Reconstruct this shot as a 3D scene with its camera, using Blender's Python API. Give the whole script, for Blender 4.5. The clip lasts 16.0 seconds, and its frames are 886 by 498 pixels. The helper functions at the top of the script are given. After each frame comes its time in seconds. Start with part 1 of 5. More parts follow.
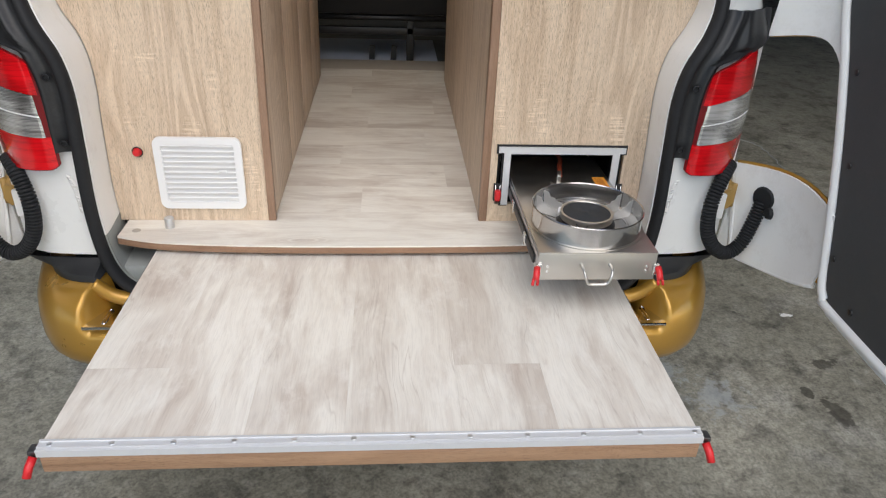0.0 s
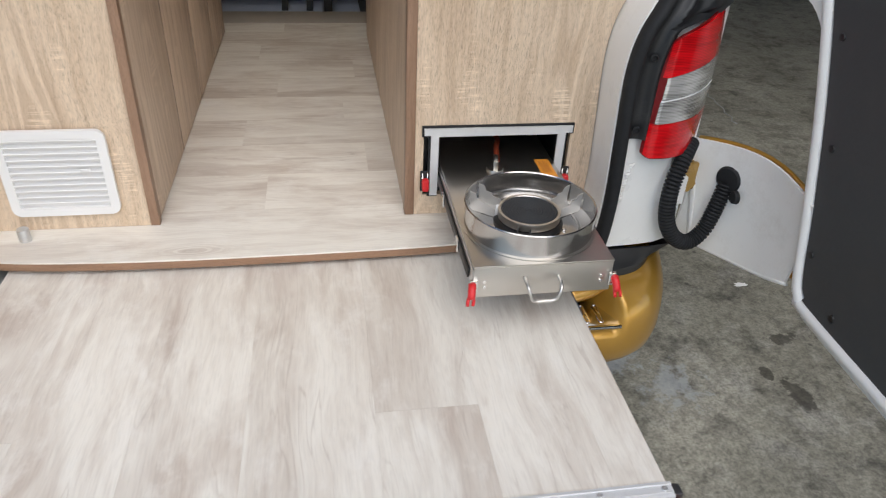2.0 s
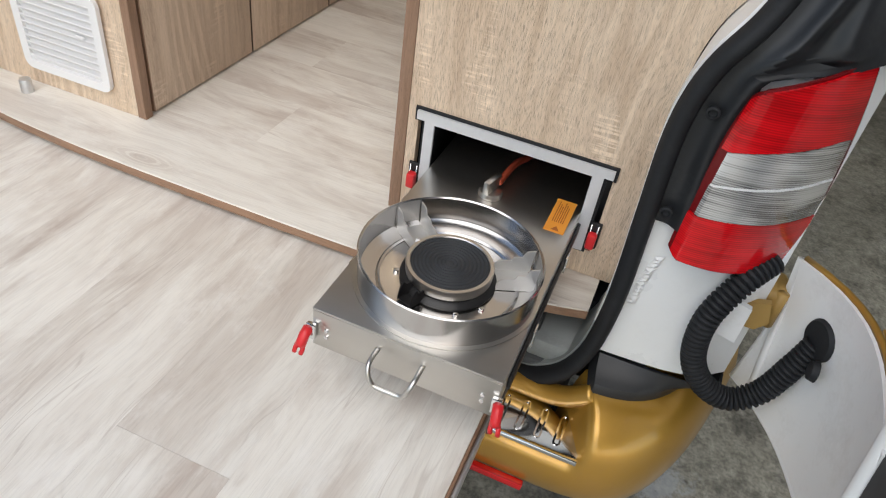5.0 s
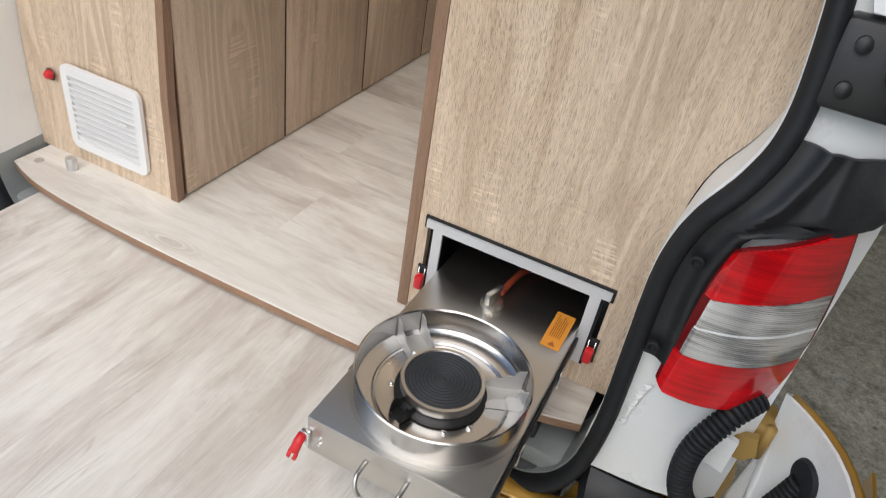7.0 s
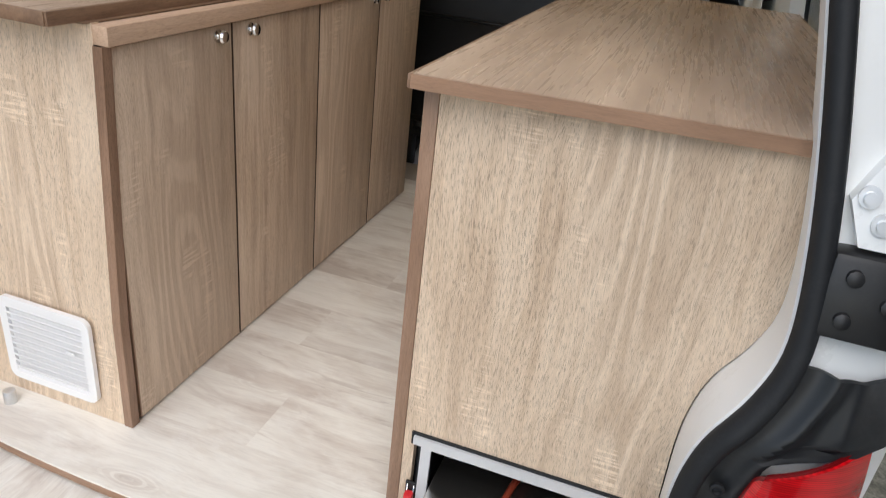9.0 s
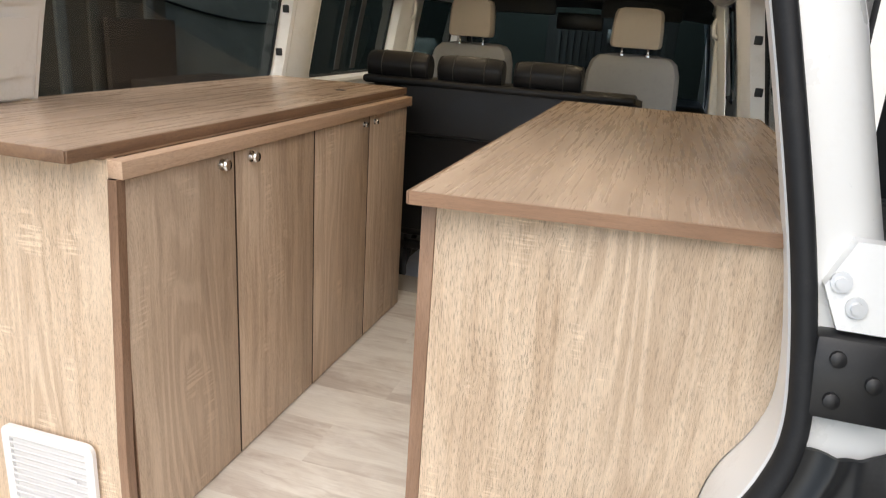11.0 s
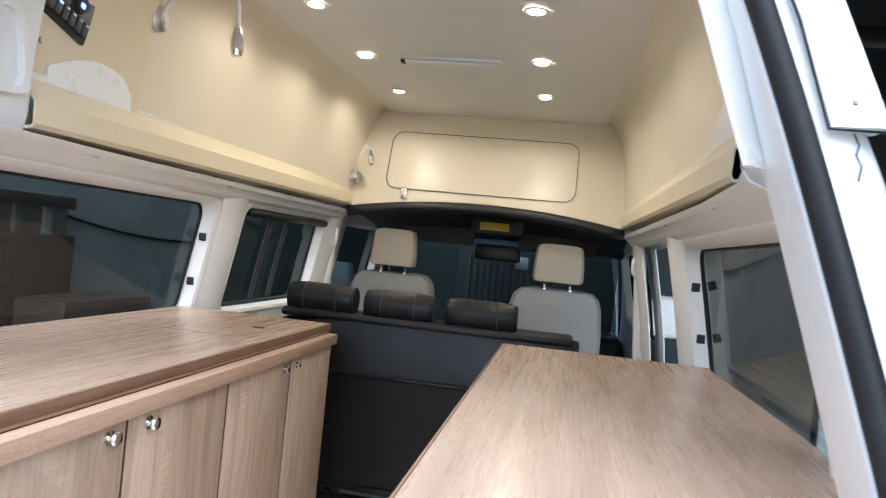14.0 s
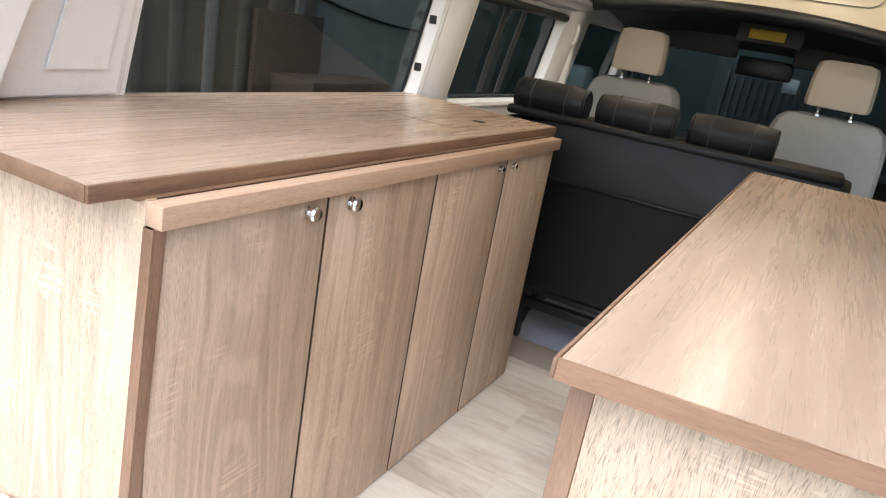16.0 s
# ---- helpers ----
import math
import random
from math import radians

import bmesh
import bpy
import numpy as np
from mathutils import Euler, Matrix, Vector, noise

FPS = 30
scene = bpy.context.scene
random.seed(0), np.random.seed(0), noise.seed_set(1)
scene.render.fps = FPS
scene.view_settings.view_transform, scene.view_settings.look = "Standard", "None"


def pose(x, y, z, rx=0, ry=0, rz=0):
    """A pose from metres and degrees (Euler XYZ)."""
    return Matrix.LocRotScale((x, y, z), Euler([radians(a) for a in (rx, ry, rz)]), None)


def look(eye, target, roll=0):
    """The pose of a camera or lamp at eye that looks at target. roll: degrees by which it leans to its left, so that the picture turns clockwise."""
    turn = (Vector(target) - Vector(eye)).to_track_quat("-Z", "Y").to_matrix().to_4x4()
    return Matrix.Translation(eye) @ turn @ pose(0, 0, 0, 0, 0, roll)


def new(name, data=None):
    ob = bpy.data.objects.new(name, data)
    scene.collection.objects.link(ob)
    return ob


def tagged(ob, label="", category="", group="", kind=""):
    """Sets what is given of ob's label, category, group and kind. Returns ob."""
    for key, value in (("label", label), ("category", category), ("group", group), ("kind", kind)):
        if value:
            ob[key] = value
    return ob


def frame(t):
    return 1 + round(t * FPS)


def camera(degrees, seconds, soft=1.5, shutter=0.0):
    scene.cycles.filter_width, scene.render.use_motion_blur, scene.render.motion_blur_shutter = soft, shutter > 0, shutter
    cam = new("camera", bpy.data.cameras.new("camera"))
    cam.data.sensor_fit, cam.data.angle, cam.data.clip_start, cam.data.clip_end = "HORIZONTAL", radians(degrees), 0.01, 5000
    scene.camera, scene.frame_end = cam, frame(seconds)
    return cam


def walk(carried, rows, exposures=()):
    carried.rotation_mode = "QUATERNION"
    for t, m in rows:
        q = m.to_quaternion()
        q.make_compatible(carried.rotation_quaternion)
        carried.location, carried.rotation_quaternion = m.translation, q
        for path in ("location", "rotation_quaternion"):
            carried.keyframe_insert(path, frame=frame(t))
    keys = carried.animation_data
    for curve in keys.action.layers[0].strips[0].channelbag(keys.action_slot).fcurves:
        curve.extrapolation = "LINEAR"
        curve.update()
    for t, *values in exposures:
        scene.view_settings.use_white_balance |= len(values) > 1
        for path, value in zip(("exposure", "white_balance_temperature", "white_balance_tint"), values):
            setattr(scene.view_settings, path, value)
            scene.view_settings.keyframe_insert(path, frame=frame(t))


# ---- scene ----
cam = camera(64.2, 16.0, soft=1.1, shutter=0.25)
PATH = [
    (0, (0.031, -1.767, 1.532), (0.183, -0.019, 0.571), 2.4),
    (0.5, (0.033, -1.716, 1.52), (0.189, -0.023, 0.468), 2.5),
    (1, (0.028, -1.605, 1.52), (0.203, 0.042, 0.398), 1.8),
    (1.5, (0.031, -1.516, 1.518), (0.291, 0.122, 0.4), 1.7),
    (2, (0.112, -1.457, 1.517), (0.414, 0.188, 0.42), 2.9),
    (2.5, (0.256, -1.399, 1.529), (0.43, 0.264, 0.431), 3.6),
    (3, (0.376, -1.356, 1.52), (0.415, 0.281, 0.372), 3.7),
    (3.2, (0.413, -1.341, 1.522), (0.427, 0.282, 0.353), 3.5),
    (5.3, (0.725, -0.969, 1.459), (0.217, 0.481, 0.179), 9.6),
    (5.5, (0.733, -0.96, 1.466), (0.189, 0.48, 0.189), 9.7),
    (6, (0.754, -0.967, 1.493), (0.152, 0.482, 0.253), 9.9),
    (6.5, (0.761, -0.981, 1.54), (0.161, 0.456, 0.284), 9.3),
    (7, (0.727, -0.963, 1.581), (0.152, 0.538, 0.392), 9.9),
    (7.5, (0.65, -0.943, 1.616), (0.161, 0.629, 0.48), 9.9),
    (8, (0.586, -0.903, 1.638), (0.101, 0.708, 0.556), 8.3),
    (8.5, (0.576, -0.896, 1.672), (0.123, 0.742, 0.617), 8.1),
    (9, (0.59, -0.89, 1.694), (0.093, 0.826, 0.796), 6.8),
    (9.2, (0.593, -0.895, 1.696), (0.081, 0.839, 0.841), 6.5),
    (11.3, (0.586, -0.946, 1.714), (0.028, 0.905, 1.2), 3.4),
    (11.5, (0.583, -0.925, 1.72), (-0.011, 0.935, 1.286), 2.9),
    (12, (0.568, -0.866, 1.74), (-0.035, 1.022, 1.475), 2.9),
    (12.5, (0.56, -0.843, 1.756), (0.001, 1.072, 1.611), 3.3),
    (13, (0.546, -0.818, 1.764), (0.025, 1.112, 1.69), 3.6),
    (13.5, (0.519, -0.773, 1.763), (0.051, 1.172, 1.782), 4.8),
    (14, (0.433, -0.739, 1.76), (0.099, 1.233, 1.761), 5.7),
    (14.5, (0.287, -0.712, 1.748), (-0.089, 1.236, 1.494), 4.8),
    (15, (0.275, -0.654, 1.728), (-0.319, 1.193, 1.244), 6.2),
    (15.5, (0.364, -0.597, 1.726), (-0.405, 1.167, 1.178), 8.8),
    (16, (0.408, -0.56, 1.723), (-0.427, 1.153, 1.116), 10.2),
]
EXPOSURES = [(0, 0.44, 6750, 10), (3, 0.40, 6750, 10), (6, 0.43, 6750, 9), (8, 0.47, 6800, 10), (9, 0.57, 6600, 10), (11.5, 1.00, 7100, 12), (12.5, 1.30, 7000, 13), (13, 1.57, 6350, 11), (13.5, 1.57, 5900, 11), (14.5, 1.65, 5700, 10), (15, 1.70, 5550, 10), (15.5, 1.72, 5450, 10), (16, 1.54, 6300, 12)]
walk(cam, [(t, look(eye, target, roll)) for t, eye, target, roll in PATH], EXPOSURES)

# ---- world, large lights ----
world = bpy.data.worlds.new("sky")
scene.world = world
world.use_nodes = True
wn = world.node_tree.nodes
sky = wn.new("ShaderNodeTexSky")
sky.sky_type, sky.sun_disc = "NISHITA", False
sky.sun_elevation, sky.sun_rotation = radians(40), radians(150)
world.node_tree.links.new(sky.outputs[0], wn["Background"].inputs[0])
wn["Background"].inputs[1].default_value = 0.15


def area_lamp(name, m, sx, sy, power, colour):
    d = bpy.data.lights.new(name, "AREA")
    d.shape, d.size, d.size_y, d.energy, d.color = "RECTANGLE", sx, sy, power, colour
    o = new(name, d)
    o.matrix_world = m
    return o


# overcast daylight from over and behind the van
sun = bpy.data.lights.new("daylight", "SUN")
sun.energy, sun.angle, sun.color = 1.5, radians(60), (1.0, 0.96, 0.90)
so = new("daylight", sun)
so.matrix_world = look((0, 0, 0), (0.12, 0.55, -0.8))
for lx, lys in ((-0.40, (1.36, 1.92, 2.50)), (0.288, (1.34, 1.89, 2.45))):
    for ly in lys:
        ld = bpy.data.lights.new("ceiling_bulb", "SPOT")
        ld.energy, ld.color, ld.spot_size, ld.spot_blend, ld.shadow_soft_size = 2.6, (1.0, 0.86, 0.66), radians(165), 0.4, 0.02
        lo = new("ceiling_bulb", ld)
        lo.location = (lx, ly, 2.478)

# ---- materials ----
def mat(name, colour, rough=0.5, metal=0.0, spec=0.5):
    m = bpy.data.materials.new(name)
    m.use_nodes = True
    b = m.node_tree.nodes["Principled BSDF"]
    b.inputs["Base Color"].default_value = (*colour, 1)
    b.inputs["Roughness"].default_value = rough
    b.inputs["Metallic"].default_value = metal
    b.inputs["Specular IOR Level"].default_value = spec
    m.diffuse_color = (*colour, 1)
    return m


class Nodes:
    """A short way to chain shader nodes."""

    def __init__(self, m):
        self.m, self.n, self.l = m, m.node_tree.nodes, m.node_tree.links
        self.bsdf = self.n["Principled BSDF"]
        self.tc = self.n.new("ShaderNodeTexCoord")

    def mapping(self, scale, rot=(0, 0, 0), src=None):
        mp = self.n.new("ShaderNodeMapping")
        mp.inputs["Scale"].default_value = scale
        mp.inputs["Rotation"].default_value = rot
        self.l.new(src or self.tc.outputs["Object"], mp.inputs[0])
        return mp.outputs[0]

    def noise(self, vec, scale, detail=4, rough=0.55, distort=0.0):
        t = self.n.new("ShaderNodeTexNoise")
        t.inputs["Scale"].default_value, t.inputs["Detail"].default_value = scale, detail
        t.inputs["Roughness"].default_value, t.inputs["Distortion"].default_value = rough, distort
        self.l.new(vec, t.inputs["Vector"])
        return t.outputs["Fac"]

    def wave(self, vec, scale, distort, detail=2, dscale=1.0, kind="BANDS", direction="X"):
        t = self.n.new("ShaderNodeTexWave")
        t.wave_type = kind
        if kind == "BANDS":
            t.bands_direction = direction
        else:
            t.rings_direction = direction
        t.inputs["Scale"].default_value, t.inputs["Distortion"].default_value = scale, distort
        t.inputs["Detail"].default_value, t.inputs["Detail Scale"].default_value = detail, dscale
        self.l.new(vec, t.inputs["Vector"])
        return t.outputs["Fac"]

    def ramp(self, fac, *stops):
        r = self.n.new("ShaderNodeValToRGB")
        e = r.color_ramp.elements
        while len(e) < len(stops):
            e.new(0.5)
        for el, (p, c) in zip(e, stops):
            el.position = p
            el.color = (*c, 1) if not isinstance(c, float) else (c, c, c, 1)
        self.l.new(fac, r.inputs[0])
        return r.outputs[0]

    def mix(self, a, b, fac, mode="MIX"):
        x = self.n.new("ShaderNodeMix")
        x.data_type, x.blend_type = "RGBA", mode
        for sock, v in ((x.inputs[0], fac), (x.inputs[6], a), (x.inputs[7], b)):
            if isinstance(v, (int, float)):
                sock.default_value = v
            elif isinstance(v, tuple):
                sock.default_value = (*v, 1)
            else:
                self.l.new(v, sock)
        return x.outputs[2]

    def math(self, op, a, b=0.0):
        x = self.n.new("ShaderNodeMath")
        x.operation = op
        for sock, v in zip(x.inputs, (a, b)):
            if isinstance(v, (int, float)):
                sock.default_value = v
            else:
                self.l.new(v, sock)
        return x.outputs[0]

    def shifted(self, amount=9.0):
        """Object coordinates moved by a random step for each object."""
        oi = self.n.new("ShaderNodeObjectInfo")
        v = self.n.new("ShaderNodeVectorMath")
        v.operation = "SCALE"
        c = self.n.new("ShaderNodeCombineXYZ")
        s = self.n.new("ShaderNodeVectorMath")
        s.operation = "ADD"
        self.l.new(oi.outputs["Random"], c.inputs[0])
        self.l.new(oi.outputs["Random"], c.inputs[1])
        self.l.new(oi.outputs["Random"], c.inputs[2])
        self.l.new(c.outputs[0], v.inputs[0])
        v.inputs["Scale"].default_value = amount
        self.l.new(self.tc.outputs["Object"], s.inputs[0])
        self.l.new(v.outputs[0], s.inputs[1])
        return s.outputs[0], oi.outputs["Random"]

    def colour(self, c):
        self.l.new(c, self.bsdf.inputs["Base Color"])

    def rough(self, r):
        self.l.new(r, self.bsdf.inputs["Roughness"])

    def bump(self, h, strength=0.2, dist=0.002):
        b = self.n.new("ShaderNodeBump")
        b.inputs["Strength"].default_value, b.inputs["Distance"].default_value = strength, dist
        self.l.new(h, b.inputs["Height"])
        self.l.new(b.outputs[0], self.bsdf.inputs["Normal"])


def grain_wood(name, light, mid, dark, grain, rough=0.45, saw=0.5, bump=0.12, shift=9.0, dash=0.3, lines=0.5, whirl=0.22):
    """Printed oak board. grain: axis (0, 1, 2) along which the fibres run."""
    m = mat(name, mid, rough)
    k = Nodes(m)
    v, rnd = k.shifted(shift)
    def along(f):
        a = [1.0, 1.0, 1.0]
        a[grain] = f
        return tuple(a)
    # the fibres lean a little and part round knots
    bend = k.n.new("ShaderNodeTexNoise")
    bend.inputs["Scale"].default_value, bend.inputs["Detail"].default_value = 7.0, 2.0
    k.l.new(k.mapping(along(0.55), src=v), bend.inputs["Vector"])
    off = k.n.new("ShaderNodeVectorMath")
    off.operation = "MULTIPLY_ADD"
    k.l.new(bend.outputs["Color"], off.inputs[0])
    sway = 0.034 if dash > 0.1 else 0.010
    off.inputs[1].default_value = (sway, sway, sway)
    k.l.new(v, off.inputs[2])
    w = off.outputs[0]
    fine = k.noise(k.mapping(along(0.03), src=w), 900, 2, 0.6)
    pores = k.noise(k.mapping(along(0.075), src=w), 900, 2, 0.55)
    streak = k.noise(k.mapping(along(0.03), src=w), 95, 4, 0.7)
    band = k.noise(k.mapping(along(0.08), src=w), 24, 3, 0.55)
    wide = k.noise(k.mapping(along(0.22), src=v), 5.5, 2, 0.5)
    soft = 0.0 if dash > 0.1 else 0.10
    c = k.ramp(band, (0.37 - soft, dark), (0.46, mid), (0.53 + soft, light), (0.65 + soft, mid))
    c = k.mix(c, k.ramp(streak, (0.36, dark), (0.47, mid), (0.60, light)), lines)
    c = k.mix(c, k.ramp(wide, (0.34, mid), (0.62, light)), 0.30)
    # arched growth rings in parts of the board
    hill = k.noise(k.mapping(along(0.16), src=v), 5.5, 1, 0.35)
    ring = k.math("SINE", k.math("ADD", k.math("MULTIPLY", hill, 40.0 + 130.0 * whirl), k.math("MULTIPLY", streak, 5.0 * whirl)))
    c = k.mix(c, k.mix(dark, light, k.ramp(ring, (0.0, 0.25), (0.8, 1.0))), k.ramp(wide, (0.47, 0.0), (0.60, whirl)))
    # paler saw marks across the fibres
    a = [0.35, 0.35, 0.35]
    a[grain] = 5.5
    ripple = k.noise(k.mapping(tuple(a), src=v), 34, 2, 0.5)
    patch = k.noise(k.mapping(along(0.45), src=v), 13, 3, 0.5)
    marks = k.math("MULTIPLY", k.ramp(ripple, (0.50, 0.0), (0.60, 1.0)), k.ramp(patch, (0.57, 0.0), (0.66, saw)))
    c = k.mix(c, tuple(min(1.0, q * 1.13) for q in light), marks)
    relief = k.ramp(pores, (0.34, 1.0 - dash), (0.47, 1.0), (0.56, 1.0), (0.68, 1.0 + 0.3 * dash))
    c = k.mix(c, relief, k.ramp(wide, (0.35, 1.0), (0.65, 0.45)), "MULTIPLY")
    c = k.mix(c, k.ramp(fine, (0.35, 0.78), (0.52, 1.0)), min(0.5, dash + 0.05), "MULTIPLY")
    k.colour(c)
    k.bump(k.math("ADD", k.math("MULTIPLY", fine, 0.4), k.ramp(pores, (0.32, 0.0), (0.46, 1.0))), bump, 0.0012)
    k.rough(k.ramp(streak, (0.3, rough + 0.08), (0.7, rough - 0.05)))
    return m


OAK_L, OAK_M, OAK_D = (0.74, 0.60, 0.455), (0.62, 0.475, 0.34), (0.43, 0.30, 0.20)
oak_panel = grain_wood("pale_oak_panel", OAK_L, OAK_M, OAK_D, 2, 0.5, 0.9, 0.35, 0.0, 0.42, 0.42, 0.6)
oak_door = grain_wood("oak_cabinet_door", (0.63, 0.50, 0.38), (0.50, 0.378, 0.275), (0.33, 0.235, 0.165), 2, 0.42, 0.6, 0.20, 9.0, 0.28, 0.45, 0.4)
oak_rail = grain_wood("oak_rail", (0.58, 0.41, 0.29), (0.50, 0.34, 0.235), (0.37, 0.24, 0.155), 1, 0.42, 0.1, 0.15)
oak_top = grain_wood("oak_worktop", (0.565, 0.428, 0.32), (0.475, 0.350, 0.255), (0.385, 0.275, 0.196), 1, 0.27, 0.0, 0.01, 3.0, 0.02, 0.14, 0.20)
oak_rail_x = grain_wood("oak_edge_band", (0.42, 0.26, 0.16), (0.33, 0.195, 0.115), (0.22, 0.125, 0.07), 0, 0.42, 0.1, 0.15)
oak_edge_v = grain_wood("brown_edge_upright", (0.33, 0.205, 0.135), (0.25, 0.147, 0.093), (0.17, 0.094, 0.056), 2, 0.4, 0.0, 0.1)
oak_edge_x = grain_wood("brown_edge_across", (0.36, 0.215, 0.135), (0.27, 0.155, 0.095), (0.18, 0.10, 0.058), 0, 0.4, 0.0, 0.1)
oak_edge_y = grain_wood("brown_edge_along", (0.27, 0.165, 0.10), (0.20, 0.115, 0.07), (0.12, 0.068, 0.04), 1, 0.4, 0.0, 0.1)


def plank_material(name, grain):
    """Whitewashed oak print: cream ground, soft taupe clouds along the fibres, ringed knots and thin dark veins."""
    m = mat(name, (0.70, 0.66, 0.60), 0.42)
    k = Nodes(m)
    v, rnd = k.shifted(31.0)
    def along(f):
        a = [1.0, 1.0, 1.0]
        a[grain] = f
        return tuple(a)
    bend = k.n.new("ShaderNodeTexNoise")
    bend.inputs["Scale"].default_value, bend.inputs["Detail"].default_value = 6.0, 2.0
    k.l.new(k.mapping(along(0.5), src=v), bend.inputs["Vector"])
    off = k.n.new("ShaderNodeVectorMath")
    off.operation = "MULTIPLY_ADD"
    k.l.new(bend.outputs["Color"], off.inputs[0])
    off.inputs[1].default_value = (0.05, 0.05, 0.05)
    k.l.new(v, off.inputs[2])
    w = off.outputs[0]
    fine = k.noise(k.mapping(along(0.05), src=w), 330, 3, 0.65)
    streak = k.noise(k.mapping(along(0.06), src=w), 40, 5, 0.7)
    cloud = k.noise(k.mapping(along(0.26), src=w), 8.5, 4, 0.6, 0.6)
    patch = k.noise(k.mapping(along(0.5), src=w), 16, 5, 0.7)
    taupe, grey, cream_tone = (0.53, 0.455, 0.395), (0.68, 0.63, 0.565), (0.82, 0.79, 0.725)
    c = k.ramp(cloud, (0.34, taupe), (0.46, grey), (0.56, cream_tone))
    c = k.mix(c, k.ramp(streak, (0.34, taupe), (0.45, grey), (0.55, cream_tone)), 0.30)
    c = k.mix(c, (0.86, 0.84, 0.79), k.ramp(patch, (0.52, 0.0), (0.68, 0.5)))
    # knots: rings round the cell points, a dark heart in some
    knot = k.n.new("ShaderNodeTexVoronoi")
    knot.inputs["Scale"].default_value = 5.2
    k.l.new(k.mapping(along(0.30), src=w), knot.inputs["Vector"])
    dist = knot.outputs["Distance"]
    some = k.n.new("ShaderNodeSeparateColor")
    k.l.new(knot.outputs["Color"], some.inputs[0])
    pick = k.ramp(some.outputs[0], (0.55, 0.0), (0.60, 1.0))
    ring = k.math("SINE", k.math("ADD", k.math("MULTIPLY", dist, 170.0), k.math("MULTIPLY", cloud, 30.0)))
    near = k.math("MULTIPLY", k.ramp(dist, (0.03, 0.42), (0.16, 0.0)), pick)
    c = k.mix(c, k.mix((0.50, 0.42, 0.36), (0.80, 0.76, 0.69), k.ramp(ring, (0.1, 0.0), (0.7, 1.0))), near)
    c = k.mix(c, (0.34, 0.27, 0.22), k.math("MULTIPLY", k.ramp(dist, (0.012, 0.8), (0.045, 0.0)), pick))
    vein = k.noise(k.mapping(along(0.07), src=w), 14.0, 3, 0.5, 0.4)
    sparse = k.ramp(k.noise(k.mapping(along(0.5), src=v), 7.0, 2), (0.50, 0.0), (0.62, 0.38))
    c = k.mix(c, (0.40, 0.33, 0.28), k.math("MULTIPLY", k.ramp(k.math("ABSOLUTE", k.math("SUBTRACT", vein, 0.45)), (0.0, 1.0), (0.009, 0.0)), sparse))
    c = k.mix(c, k.ramp(fine, (0.36, 0.84), (0.52, 1.0)), 0.45, "MULTIPLY")
    c = k.mix(c, k.ramp(rnd, (0.0, 0.93), (1.0, 1.03)), 1.0, "MULTIPLY")
    k.colour(c)
    k.bump(fine, 0.12, 0.001)
    k.rough(k.ramp(cloud, (0.3, 0.5), (0.7, 0.38)))
    return m


plank_x = plank_material("grey_oak_plank_across", 0)
plank_y = plank_material("grey_oak_plank_along", 1)


def worn(name, colour, dirt, rough, scale=14, amount=0.5, bump=0.05, metal=0.0, coat=0.0):
    m = mat(name, colour, rough, metal)
    k = Nodes(m)
    big = k.noise(k.mapping((1, 1, 1)), scale, 5, 0.65)
    small = k.noise(k.mapping((1, 1, 1)), scale * 14, 3, 0.6)
    f = k.ramp(k.math("ADD", k.math("MULTIPLY", big, 0.75), k.math("MULTIPLY", small, 0.25)), (0.52, 0.0), (0.72, amount))
    k.colour(k.mix(colour, dirt, f))
    k.rough(k.ramp(big, (0.3, max(0.05, rough - 0.07)), (0.7, min(1.0, rough + 0.1))))
    k.bump(small, bump, 0.001)
    if coat:
        k.bsdf.inputs["Coat Weight"].default_value = coat
        k.bsdf.inputs["Coat Roughness"].default_value = 0.06
    return m


white_paint = worn("white_car_paint", (0.86, 0.87, 0.86), (0.62, 0.61, 0.57), 0.3, 9, 0.14, 0.02, 0.0, 0.3)
inner_white = worn("white_inner_panel", (0.88, 0.88, 0.865), (0.60, 0.57, 0.52), 0.42, 11, 0.3)
cream = worn("cream_lining", (0.74, 0.65, 0.47), (0.66, 0.57, 0.41), 0.38, 5, 0.4, 0.04)
cream_gloss = worn("cream_gloss_panel", (0.73, 0.665, 0.54), (0.70, 0.63, 0.50), 0.36, 3, 0.25, 0.01)
ceiling_vinyl = worn("pale_ceiling_vinyl", (0.76, 0.755, 0.73), (0.70, 0.69, 0.66), 0.5, 5, 0.3)
gold_paint = worn("gold_car_paint", (0.50, 0.275, 0.045), (0.40, 0.22, 0.05), 0.32, 8, 0.3, 0.015, 0.55, 0.6)
gold_dull = worn("gold_primer", (0.40, 0.245, 0.07), (0.30, 0.20, 0.08), 0.5, 20, 0.5)
black_rubber = worn("black_rubber", (0.016, 0.017, 0.019), (0.035, 0.036, 0.038), 0.6, 25, 0.6)
black_rubber.node_tree.nodes["Principled BSDF"].inputs["Specular IOR Level"].default_value = 0.3
black_plastic = worn("black_plastic", (0.015, 0.016, 0.018), (0.045, 0.046, 0.048), 0.42, 12, 0.6)
grey_plastic = worn("dark_grey_plastic", (0.06, 0.065, 0.07), (0.09, 0.09, 0.09), 0.55, 12, 0.5)
door_board = worn("dark_grey_door_board", (0.055, 0.058, 0.062), (0.075, 0.077, 0.08), 0.6, 9, 0.6)
# brown of the door edge bands, also the painted shadow under the rail
edge_and_gap_shade = worn("dark_brown_edge_and_gap_shade", (0.055, 0.032, 0.02), (0.04, 0.024, 0.015), 0.6, 10, 0.5)
